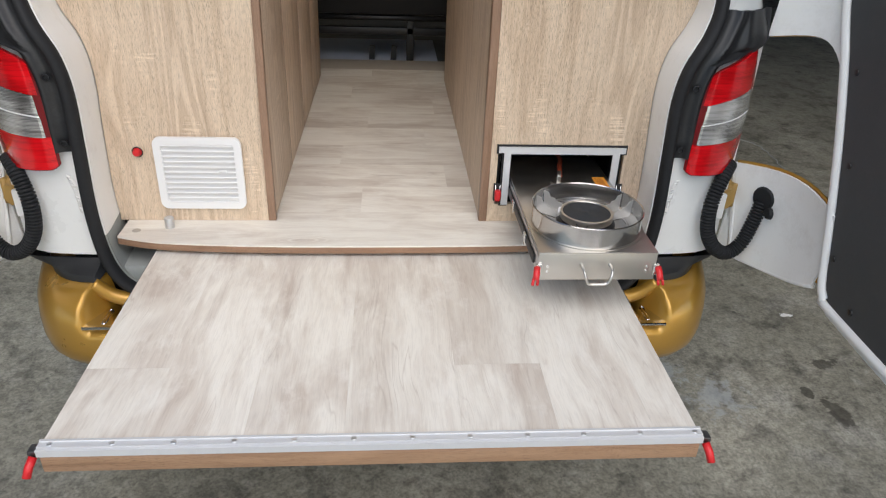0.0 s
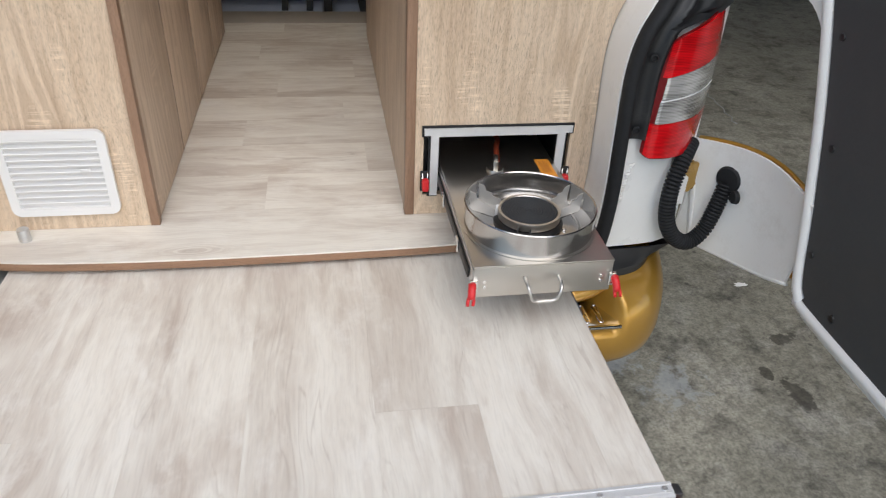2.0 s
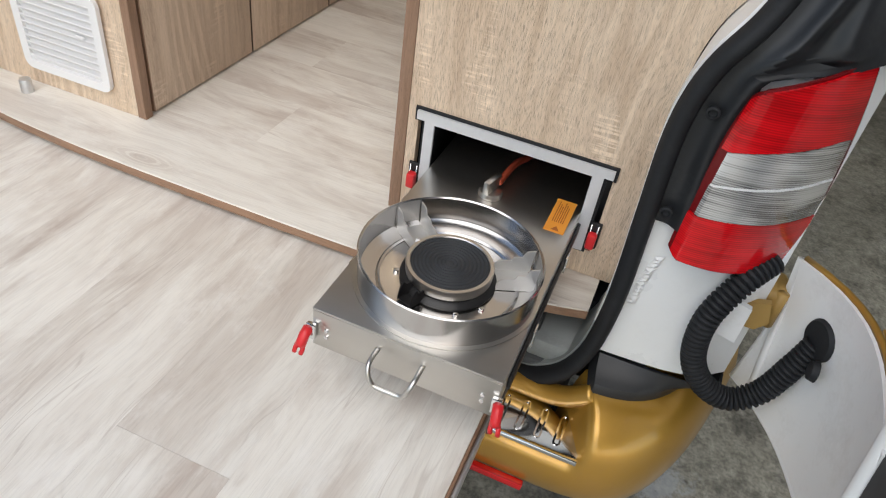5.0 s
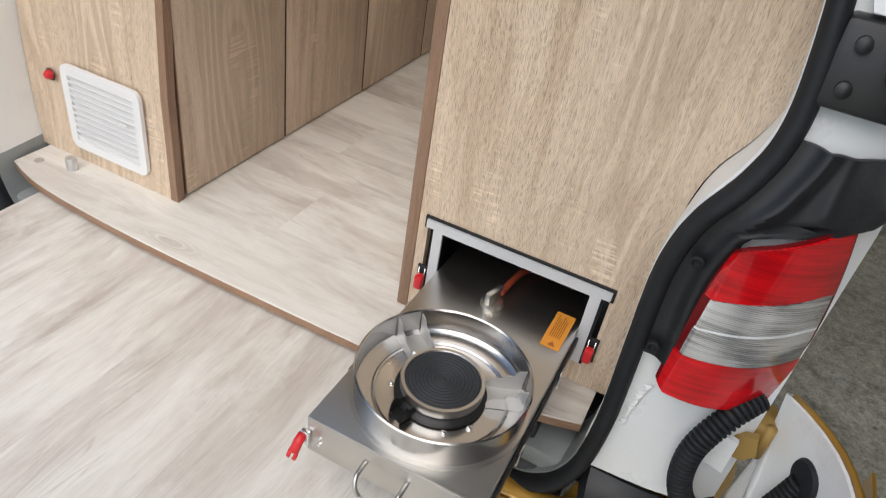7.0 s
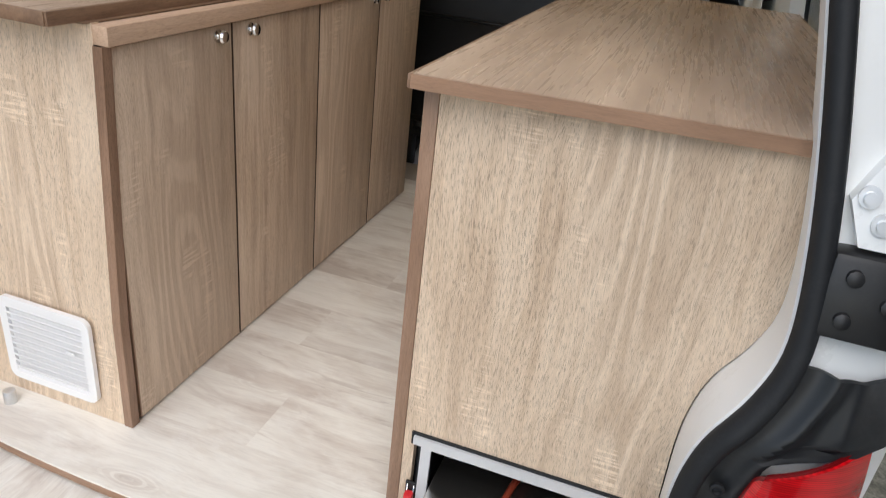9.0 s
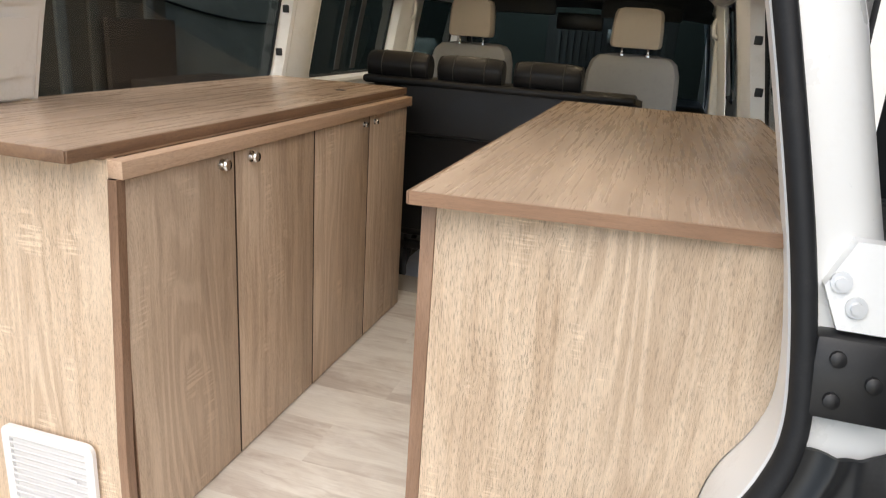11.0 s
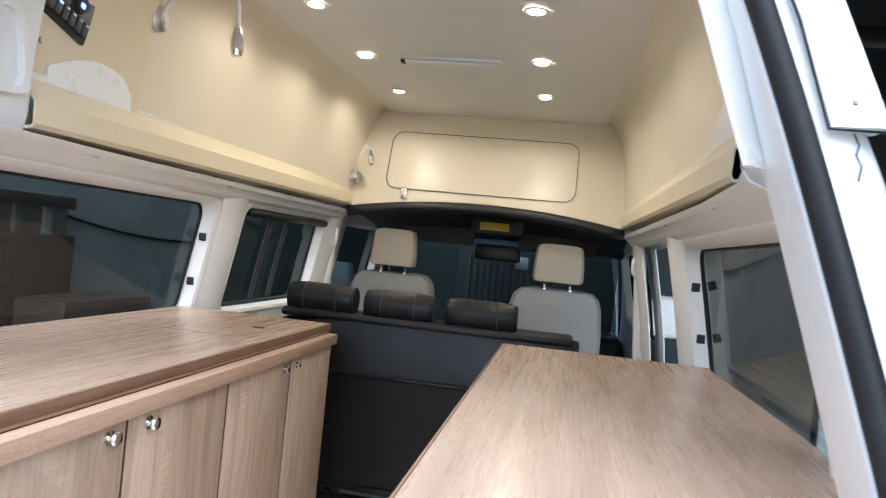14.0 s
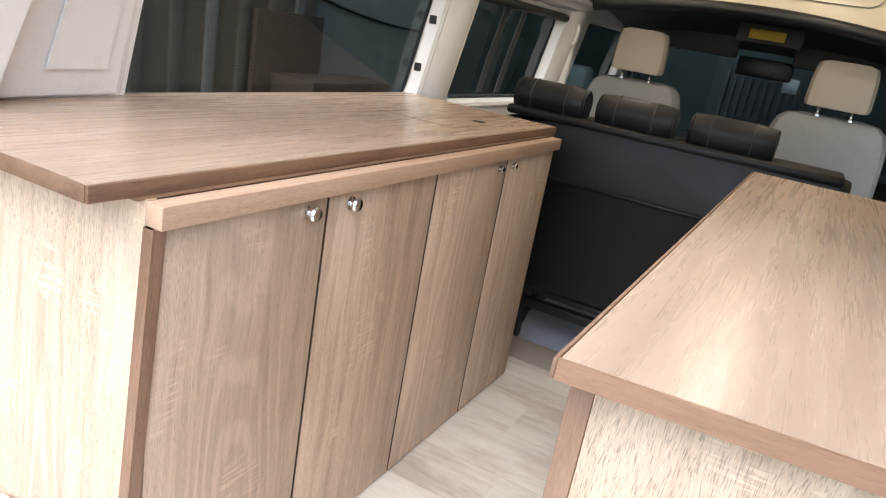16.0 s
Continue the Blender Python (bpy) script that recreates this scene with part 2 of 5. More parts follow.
# carcass colour: the shade inside the cabinet painted in as near-black
cabinet_shade = worn("shaded_cabinet_inside", (0.02, 0.014, 0.01), (0.03, 0.02, 0.015), 0.8, 10, 0.5)
white_plastic = mat("white_plastic", (0.80, 0.80, 0.80), 0.35)
red_plastic = mat("red_plastic", (0.62, 0.02, 0.025), 0.35)
orange_label = mat("orange_label", (0.75, 0.30, 0.04), 0.5)
label_ink = mat("label_ink", (0.35, 0.10, 0.02), 0.6)
alu = worn("brushed_aluminium", (0.70, 0.71, 0.72), (0.52, 0.53, 0.55), 0.42, 30, 0.4, 0.03, 1.0)
chrome = mat("chrome", (0.78, 0.78, 0.78), 0.08, 1.0)
bright_alu = worn("bright_aluminium", (0.66, 0.67, 0.685), (0.54, 0.55, 0.57), 0.5, 30, 0.4, 0.02, 0.35)
dark_steel = worn("dark_steel", (0.16, 0.16, 0.17), (0.09, 0.09, 0.09), 0.35, 30, 0.5, 0.03, 0.9)
black_steel = worn("black_painted_steel", (0.012, 0.012, 0.013), (0.04, 0.04, 0.04), 0.4, 30, 0.4)
leather = worn("black_leather", (0.010, 0.010, 0.011), (0.016, 0.016, 0.016), 0.42, 10, 0.5, 0.15)
leather.node_tree.nodes["Principled BSDF"].inputs["Specular IOR Level"].default_value = 0.3
seam_thread = mat("grey_thread", (0.05, 0.048, 0.045), 0.7)
seat_cloth = worn("grey_seat_cloth", (0.27, 0.275, 0.28), (0.22, 0.22, 0.22), 0.75, 30, 0.5, 0.15)
seat_vinyl = worn("beige_grey_vinyl", (0.42, 0.375, 0.32), (0.36, 0.32, 0.28), 0.55, 20, 0.4, 0.1)
burner_black = mat("burner_ceramic", (0.022, 0.026, 0.031), 0.6)
copper = mat("red_copper_pipe", (0.45, 0.08, 0.04), 0.35, 0.6)
carpet = worn("pale_blue_cloth", (0.50, 0.56, 0.66), (0.66, 0.68, 0.72), 0.8, 8, 0.6, 0.2)
sill_beige = worn("beige_sill", (0.42, 0.38, 0.33), (0.34, 0.31, 0.27), 0.5, 10, 0.5)
yellow_sticker = mat("yellow_sticker", (0.80, 0.55, 0.05), 0.5)


def steel_material():
    m = mat("brushed_steel", (0.62, 0.60, 0.57), 0.24, 1.0)
    k = Nodes(m)
    s = k.noise(k.mapping((0.02, 1, 1)), 160, 2, 0.5)
    b = k.noise(k.mapping((1, 1, 1)), 9, 3, 0.5)
    k.colour(k.mix((0.61, 0.59, 0.555), (0.53, 0.51, 0.475), k.ramp(b, (0.4, 0.0), (0.7, 0.6))))
    k.rough(k.ramp(s, (0.3, 0.30), (0.7, 0.37)))
    return m


steel = steel_material()
bright_steel = mat("bright_sheet_steel", (0.60, 0.595, 0.58), 0.48, 0.7)
polished = mat("polished_steel", (0.55, 0.54, 0.53), 0.2, 1.0)
satin_steel = mat("satin_steel", (0.60, 0.585, 0.56), 0.33, 1.0)
sill_grey = worn("grey_green_sill_paint", (0.30, 0.32, 0.31), (0.20, 0.21, 0.20), 0.45, 12, 0.5)


def glass_material(name, tint, rough=0.0):
    m = bpy.data.materials.new(name)
    m.use_nodes = True
    n, l = m.node_tree.nodes, m.node_tree.links
    n.remove(n["Principled BSDF"])
    tr, gl, mx, fr, pw = n.new("ShaderNodeBsdfTransparent"), n.new("ShaderNodeBsdfGlossy"), n.new("ShaderNodeMixShader"), n.new("ShaderNodeLayerWeight"), n.new("ShaderNodeMath")
    tr.inputs[0].default_value = (*tint, 1)
    gl.inputs["Roughness"].default_value = rough
    fr.inputs["Blend"].default_value = 0.5
    pw.operation = "POWER"
    pw.inputs[1].default_value = 4.0
    ad = n.new("ShaderNodeMath")
    ad.operation = "MULTIPLY_ADD"
    ad.inputs[1].default_value, ad.inputs[2].default_value = 0.5, 0.022
    l.new(fr.outputs["Facing"], pw.inputs[0])
    l.new(pw.outputs[0], ad.inputs[0])
    l.new(ad.outputs[0], mx.inputs[0])
    l.new(tr.outputs[0], mx.inputs[1])
    l.new(gl.outputs[0], mx.inputs[2])
    l.new(mx.outputs[0], n["Material Output"].inputs[0])
    return m


tint_glass = glass_material("tinted_glass", (0.47, 0.51, 0.52))
clear_glass = glass_material("clear_glass", (0.44, 0.49, 0.485))
dark_glass = glass_material("dark_tinted_glass", (0.24, 0.29, 0.29))


def lens_material(name, dark, bright, metal, depth):
    """Ribbed lamp lens over a reflector: fine level ribs; reflections painted as long brighter and darker streaks."""
    m = mat(name, bright, 0.2, metal)
    k = Nodes(m)
    w = k.wave(k.mapping((1, 1, 1)), 95.0, 0.1, 1, 1.0, "BANDS", "Z")
    flow = k.noise(k.mapping((1, 1, 20)), 9, 2, 0.5, 0.2)
    big = k.noise(k.mapping((1, 1, 1.3)), 13, 1, 0.5)
    f = k.math("ADD", k.math("MULTIPLY", w, 0.14), k.math("ADD", k.math("MULTIPLY", flow, 0.40), k.math("MULTIPLY", big, 0.50)))
    # the reflector's glints and dark reflections are put into the base colour
    k.colour(k.ramp(f, (0.38, dark), (0.62, bright)))
    k.bump(k.math("ADD", w, k.math("MULTIPLY", flow, 1.5)), depth, 0.002)
    k.bsdf.inputs["Coat Weight"].default_value = 0.7
    k.bsdf.inputs["Coat Roughness"].default_value = 0.03
    return m


red_lens = lens_material("red_lamp_lens", (0.38, 0.002, 0.004), (0.78, 0.006, 0.012), 0.0, 0.02)
red_lens.node_tree.nodes["Principled BSDF"].inputs["Specular IOR Level"].default_value = 0.25
clear_lens = lens_material("clear_lamp_lens", (0.16, 0.155, 0.15), (0.92, 0.91, 0.89), 0.6, 0.12)
lens_rim_red = mat("dark_red_lens_rim", (0.16, 0.004, 0.006), 0.25)


def glow(name, colour, strength):
    m = mat(name, colour, 0.5)
    b = m.node_tree.nodes["Principled BSDF"]
    b.inputs["Emission Color"].default_value = (*colour, 1)
    b.inputs["Emission Strength"].default_value = strength
    return m


lamp_glow = glow("warm_lamp", (1.0, 0.80, 0.52), 30.0)
led_blue = glow("blue_led", (0.1, 0.25, 1.0), 4.0)


def concrete_material():
    m = mat("stained_concrete", (0.17, 0.165, 0.15), 0.5)
    k = Nodes(m)
    v = k.mapping((1, 1, 1))
    big = k.noise(v, 1.3, 6, 0.6, 0.4)
    mid = k.noise(v, 7, 5, 0.65, 0.2)
    fine = k.noise(v, 120, 3, 0.6)
    c = k.ramp(big, (0.3, (0.19, 0.182, 0.148)), (0.55, (0.285, 0.275, 0.225)), (0.75, (0.38, 0.365, 0.305)))
    c = k.mix(c, (0.07, 0.067, 0.055), k.ramp(mid, (0.52, 0.0), (0.68, 0.7)))
    pale = k.noise(v, 4.1, 7, 0.75, 0.3)
    c = k.mix(c, (0.40, 0.39, 0.35), k.ramp(pale, (0.54, 0.0), (0.68, 0.6)))
    blot = k.noise(v, 30, 5, 0.7, 0.2)
    c = k.mix(c, k.ramp(blot, (0.36, 0.62), (0.52, 1.0), (0.68, 1.3)), 0.8, "MULTIPLY")
    c = k.mix(c, k.ramp(fine, (0.3, 0.62), (0.6, 1.1)), 0.85, "MULTIPLY")
    chips = k.n.new("ShaderNodeTexVoronoi")
    chips.inputs["Scale"].default_value = 9.0
    k.l.new(v, chips.inputs["Vector"])
    c = k.mix(c, (0.05, 0.048, 0.04), k.ramp(chips.outputs["Distance"], (0.05, 0.8), (0.10, 0.0)))
    def spot(x, y, sx, sy):
        mp = k.n.new("ShaderNodeMapping")
        mp.inputs["Location"].default_value = (-x / sx, -y / sy, 0)
        mp.inputs["Scale"].default_value = (1 / sx, 1 / sy, 0)
        k.l.new(k.tc.outputs["Object"], mp.inputs[0])
        ln = k.n.new("ShaderNodeVectorMath")
        ln.operation = "LENGTH"
        k.l.new(mp.outputs[0], ln.inputs[0])
        return ln.outputs["Value"]
    rag = k.noise(v, 24, 4, 0.7)
    for x, y, sx, sy in ((1.14, 0.03, 0.16, 0.16), (1.02, -0.62, 0.2, 0.12), (1.0, 0.16, 0.14, 0.12)):
        f = k.math("SUBTRACT", k.math("MULTIPLY", rag, 2.0), k.math("MULTIPLY", spot(x, y, sx, sy), 0.75))
        c = k.mix(c, (0.40, 0.43, 0.44), k.ramp(f, (0.52, 0.0), (0.80, 0.6)))
    for x, y, sx, sy in ((1.525, -0.06, 0.03, 0.075), (1.47, 0.04, 0.02, 0.03), (1.62, 0.2, 0.05, 0.03)):
        f = k.math("SUBTRACT", k.math("MULTIPLY", rag, 1.2), k.math("MULTIPLY", spot(x, y, sx, sy), 0.5))
        c = k.mix(c, (0.045, 0.04, 0.033), k.ramp(f, (0.05, 0.0), (0.16, 0.75)))
    k.colour(c)
    k.rough(k.ramp(mid, (0.35, 0.30), (0.65, 0.62)))
    k.bump(k.math("ADD", fine, mid), 0.12, 0.003)
    return m


concrete = concrete_material()
garage_wall = worn("grey_green_plaster", (0.36, 0.375, 0.33), (0.24, 0.255, 0.225), 0.8, 1.6, 0.7, 0.2)
# near-black and dark teal put the garage's unlit depth into the colour
garage_shade = worn("shaded_garage_lining", (0.035, 0.036, 0.038), (0.05, 0.05, 0.05), 0.8, 2, 0.6)
teal_wall = worn("shaded_teal_plaster", (0.045, 0.065, 0.065), (0.025, 0.035, 0.035), 0.8, 1.2, 0.8, 0.2)
brown_board = worn("brown_hardboard", (0.13, 0.085, 0.06), (0.09, 0.06, 0.045), 0.6, 4, 0.6)
tan_board = worn("tan_board", (0.24, 0.19, 0.14), (0.17, 0.14, 0.10), 0.7, 3, 0.7)
tan_board2 = worn("weathered_board", (0.20, 0.165, 0.125), (0.34, 0.32, 0.28), 0.75, 6, 0.8)
pale_batten = worn("pale_weathered_board", (0.32, 0.30, 0.26), (0.22, 0.19, 0.15), 0.75, 5, 0.8)
pale_stain = worn("pale_paint_spill", (0.36, 0.37, 0.37), (0.20, 0.20, 0.185), 0.6, 28, 1.0)
litter_white = mat("white_paper_scrap", (0.75, 0.75, 0.73), 0.7)

# ---- mesh helpers ----
def bx(bm, x0, x1, y0, y1, z0, z1, r=0.0, seg=2):
    """A box, its edges rounded by r."""
    made = bmesh.ops.create_cube(bm, size=1.0)["verts"]
    for v in made:
        v.co = Vector((x0 + (v.co.x + 0.5) * (x1 - x0), y0 + (v.co.y + 0.5) * (y1 - y0), z0 + (v.co.z + 0.5) * (z1 - z0)))
    if r > 0:
        edges = list({e for v in made for e in v.link_edges})
        bmesh.ops.bevel(bm, geom=edges, offset=r, segments=seg, profile=0.5, affect="EDGES")
    return bm


def box(*a, **k):
    return bx(bmesh.new(), *a, **k)


def prism(bm, pts, axis, a, b):
    """A polygon of 2D points pushed from a to b along an axis. 2D axes: x: (y, z); y: (x, z); z: (x, y)."""
    def at(p, h):
        return {"x": (h, p[0], p[1]), "y": (p[0], h, p[1]), "z": (p[0], p[1], h)}[axis]
    lo, hi = [bm.verts.new(at(p, a)) for p in pts], [bm.verts.new(at(p, b)) for p in pts]
    n = len(pts)
    faces = [bm.faces.new(lo), bm.faces.new(list(reversed(hi)))]
    for i in range(n):
        faces.append(bm.faces.new((lo[i], hi[i], hi[(i + 1) % n], lo[(i + 1) % n])))
    bmesh.ops.recalc_face_normals(bm, faces=faces)
    return bm


def grid(bm, rows, thick=0.0, closed=False):
    """A sheet through rows of points; with thick it gets a body."""
    vs = [[bm.verts.new(p) for p in r] for r in rows]
    faces = []
    for r0, r1 in zip(vs, vs[1:]):
        n = len(r0)
        for i in range(n if closed else n - 1):
            faces.append(bm.faces.new((r0[i], r0[(i + 1) % n], r1[(i + 1) % n], r1[i])))
    bmesh.ops.recalc_face_normals(bm, faces=faces)
    if thick:
        bmesh.ops.solidify(bm, geom=faces, thickness=thick)
    return bm


def tube(bm, pts, r, n=10, caps=True, ridges=0.0):
    """A round bar along points; ridges make it ribbed."""
    pts = [Vector(p) for p in pts]
    rows, up = [], None
    for i, p in enumerate(pts):
        d = (pts[min(i + 1, len(pts) - 1)] - pts[max(i - 1, 0)]).normalized()
        if up is None:
            up = d.orthogonal().normalized()
        up = (up - d * up.dot(d)).normalized()
        side = d.cross(up)
        rr = r + (ridges if i % 2 else 0.0)
        rows.append([p + rr * (math.cos(2 * math.pi * j / n) * up + math.sin(2 * math.pi * j / n) * side) for j in range(n)])
    vs = [[bm.verts.new(p) for p in q] for q in rows]
    for a, b in zip(vs, vs[1:]):
        for j in range(n):
            bm.faces.new((a[j], a[(j + 1) % n], b[(j + 1) % n], b[j]))
    if caps:
        bm.faces.new(list(reversed(vs[0])))
        bm.faces.new(vs[-1])
    return bm


def even_path(pts, step):
    """The same line with points an even step apart."""
    out, rest = [Vector(pts[0])], step
    for a, b in zip(pts, pts[1:]):
        a, b = Vector(a), Vector(b)
        d = (b - a).length
        while d >= rest and d > 1e-9:
            a = a + (b - a) * (rest / d)
            out.append(a)
            d, rest = (b - a).length, step
        rest -= d
    return out


def hose_tube(pts, r_in, r_out, n=16):
    """A corrugated hose: round ridges with narrow valleys."""
    bm = bmesh.new()
    rows, up = [], None
    for i, p in enumerate(pts):
        d = (pts[min(i + 1, len(pts) - 1)] - pts[max(i - 1, 0)]).normalized()
        up = d.orthogonal().normalized() if up is None else (up - d * up.dot(d)).normalized()
        side = d.cross(up)
        rr = (r_in, r_out - 0.0008, r_out, r_out - 0.0008)[i % 4]
        rows.append([p + rr * (math.cos(2 * math.pi * j / n) * up + math.sin(2 * math.pi * j / n) * side) for j in range(n)])
    return grid(bm, rows, closed=True)


def lathe(bm, profile, centre=(0, 0, 0), n=40, axis="z"):
    """A profile of (radius, height) turned round an axis through centre."""
    c = Vector(centre)
    def at(r, h, a):
        u, w = r * math.cos(a), r * math.sin(a)
        return c + Vector({"z": (u, w, h), "y": (u, h, w), "x": (h, u, w)}[axis])
    vs = [[bm.verts.new(at(r, h, 2 * math.pi * j / n)) for j in range(n)] if r > 1e-6 else [bm.verts.new(at(0, h, 0))] for r, h in profile]
    faces = []
    for a, b in zip(vs, vs[1:]):
        for j in range(n):
            q = [a[j % len(a)], a[(j + 1) % len(a)], b[(j + 1) % len(b)], b[j % len(b)]]
            q = [v for i, v in enumerate(q) if v not in q[:i]]
            if len(q) > 2:
                faces.append(bm.faces.new(q))
    bmesh.ops.recalc_face_normals(bm, faces=faces)
    return bm


def smooth_path(ctrl, per=6):
    """A smooth line through control points."""
    p = [Vector(c) for c in ctrl]
    out = []
    for i in range(len(p) - 1):
        a, b, c, d = p[max(i - 1, 0)], p[i], p[i + 1], p[min(i + 2, len(p) - 1)]
        for s in range(per):
            t = s / per
            out.append(0.5 * ((2 * b) + (c - a) * t + (2 * a - 5 * b + 4 * c - d) * t * t + (3 * b - a - 3 * c + d) * t ** 3))
    return out + [p[-1]]


def round_rect(x0, x1, z0, z1, r, n=6):
    pts = []
    for cx, cz, a0 in ((x1 - r, z1 - r, 0), (x0 + r, z1 - r, 90), (x0 + r, z0 + r, 180), (x1 - r, z0 + r, 270)):
        for i in range(n + 1):
            a = radians(a0 + 90 * i / n)
            pts.append((cx + r * math.cos(a), cz + r * math.sin(a)))
    return pts


def ring_prism(bm, outer, inner, axis, a, b):
    """A flat frame between two outlines with equally many points, pushed from a to b."""
    def at(p, h):
        return {"x": (h, p[0], p[1]), "y": (p[0], h, p[1]), "z": (p[0], p[1], h)}[axis]
    L = [[bm.verts.new(at(p, h)) for p in o] for h in (a, b) for o in (outer, inner)]
    n, faces = len(outer), []
    for i in range(n):
        j = (i + 1) % n
        for p, q in ((0, 1), (1, 3), (3, 2), (2, 0)):
            faces.append(bm.faces.new((L[p][i], L[p][j], L[q][j], L[q][i])))
    bmesh.ops.recalc_face_normals(bm, faces=faces)
    return bm


def part(name, bm, material, parent=None, label="", sharp=35):
    """Links a bmesh as one mesh object, under a thing or a part."""
    for f in bm.faces:
        f.smooth = True
    for e in bm.edges:
        if len(e.link_faces) != 2 or e.calc_face_angle(0.0) > radians(sharp):
            e.smooth = False
    me = bpy.data.meshes.new(name)
    bm.to_mesh(me)
    bm.free()
    me.materials.append(material)
    ob = new(name, me)
    if parent is not None:
        ob.parent = parent
        ob.matrix_parent_inverse = parent_world(parent).inverted()
    if label:
        ob["label"] = label
    return ob


def parent_world(ob):
    m = ob.matrix_basis.copy()
    while ob.parent is not None:
        m = ob.parent.matrix_basis @ ob.matrix_parent_inverse @ m
        ob = ob.parent
    return m


def thing(name, at, label, category, group="", kind=""):
    e = new(name)
    e.empty_display_size = 0.1
    e.matrix_basis = Matrix.Translation(at)
    return tagged(e, label, category, group, kind)


# ---- the garage round the van ----
GZ = -0.03
bm = bmesh.new()
grid(bm, [[(x, y, GZ) for x in (-40, -8, -3, -1, 1, 3, 8, 40)] for y in (-40, -12, -5, -2, 0, 3, 8, 40)])
ground = tagged(part("ground", bm, concrete), "grey stained concrete garage floor with pale spills", "floor", kind="structure")
tagged(part("wall_west", box(-3.3, -3.1, -0.6, 9.0, GZ, 4.2), garage_wall), "grey-green plastered garage wall beside the van", "wall", kind="structure")
tagged(part("wall_east", box(7.0, 7.2, -0.6, 9.0, GZ, 4.2), garage_shade), "garage side wall with shade put into its colour", "wall", kind="structure")
tagged(part("wall_north", box(-3.1, 1.6, 9.0, 9.2, GZ, 4.2), teal_wall), "garage end wall with shade put into its colour", "wall", kind="structure")
# ceiling stops short so that sky light reaches the west and north walls
tagged(part("ceiling", box(-0.9, 7.2, -0.6, 6.4, 4.2, 4.3), garage_shade), "garage ceiling coloured dark for shade", "ceiling", kind="structure")
# this part of the end wall is coloured near-black to look unlit
tagged(part("wall_north_bay", box(1.6, 7.0, 9.0, 9.2, GZ, 4.2), garage_shade), "garage end wall with shade put into its colour", "wall", kind="structure")
tagged(part("ceiling_bay", box(1.1, 7.2, 6.4, 9.2, 4.2, 4.3), garage_shade), "garage ceiling bay coloured dark for shade", "ceiling", kind="structure")
for i in range(5):
    tagged(part("beam", box(-0.9, 7.0, 0.3 + 1.5 * i, 0.4 + 1.5 * i, 4.0, 4.2, 0.01), black_steel), "dark steel roof beam under the garage ceiling", "beam", "roof beams", "structure")


def floor_patch(name, cx, cy, sx, sy, material, label, seed, z=0.002):
    rng = random.Random(seed)
    pts = []
    for i in range(28):
        a = 2 * math.pi * i / 28
        k = 0.7 + 0.45 * rng.random()
        pts.append((cx + sx * k * math.cos(a), cy + sy * k * math.sin(a)))
    tagged(part(name, prism(bmesh.new(), pts, "z", GZ + z, GZ + z + 0.001), material), label, "stain")


for line in ([(2.58, 3.84), (2.57, 3.6), (2.6, 3.32), (2.48, 3.0), (2.37, 2.66), (2.45, 2.5), (2.45, 2.28), (2.41, 2.0)], [(1.72, 2.1), (1.9, 1.99), (1.99, 1.92), (2.16, 1.84)]):
    part("crack", tube(bmesh.new(), [(p.x + 0.012 * math.sin(9 * i), p.y, GZ + 0.0006) for i, p in enumerate(smooth_path([(x, y, 0) for x, y in line], 5))], 0.004, 6), pale_stain, ground, "pale filled crack")
floor_patch("paper_scrap", 1.635, 0.512, 0.028, 0.012, litter_white, "white paper scrap on the concrete floor", 30, 0.003)

# boards and a cupboard that lean on the garage wall
stack = thing("wall_cupboard", (-3.0, 2.2, GZ), "tall weathered tan board cladding against the garage wall", "cladding")
part("body", box(-3.1, -2.98, 0.2, 3.68, GZ, 1.86, 0.006), tan_board, stack)
for i in range(13):
    part("batten", box(-2.98, -2.95, 0.25 + 0.265 * i, 0.33 + 0.265 * i, GZ, 1.84, 0.006), tan_board2 if i % 3 else pale_batten, stack)
part("rail", box(-2.95, -2.92, 0.2, 3.68, 1.78, 1.86, 0.006), brown_board, stack)
tagged(part("brown_board", box(-2.90, -2.86, 2.95, 3.62, GZ, 1.60, 0.006), brown_board), "dark brown hardboard sheet standing on the floor", "board")
tagged(part("brown_box", box(-2.80, -2.45, 3.05, 3.95, GZ, 1.22, 0.01), brown_board), "dark brown box on the garage floor", "box")
tagged(part("wall_cable", tube(bmesh.new(), smooth_path([(-3.09, 3.7, 1.75), (-3.09, 4.3, 1.66), (-3.09, 5.0, 1.60), (-3.09, 6.2, 1.58)], 5), 0.01, 6), black_rubber), "thin dark cable along the plastered wall", "cable")
unit = thing("cooling_unit", (-0.05, 7.6, GZ), "grey metal cooling unit with a slatted front", "appliance")
part("body", box(-0.75, 0.65, 7.3, 7.9, GZ, 1.9, 0.02), grey_plastic, unit)
for i in range(16):
    part("slat", box(-0.62 + 0.075 * i, -0.585 + 0.075 * i, 7.27, 7.3, 0.9, 1.75), dark_steel, unit)
part("badge", box(-0.08, 0.06, 7.26, 7.275, 1.62, 1.76, 0.004), alu, unit)
tagged(part("teal_panel", box(1.3, 2.3, 7.4, 7.5, GZ, 2.4, 0.01), teal_wall), "dark teal panel standing behind the van", "panel")

# ---- the van ----
CX = 0.015
van = thing("camper_van", (CX, 2.4, GZ), "white and gold high-roof camper van with open rear doors", "van")


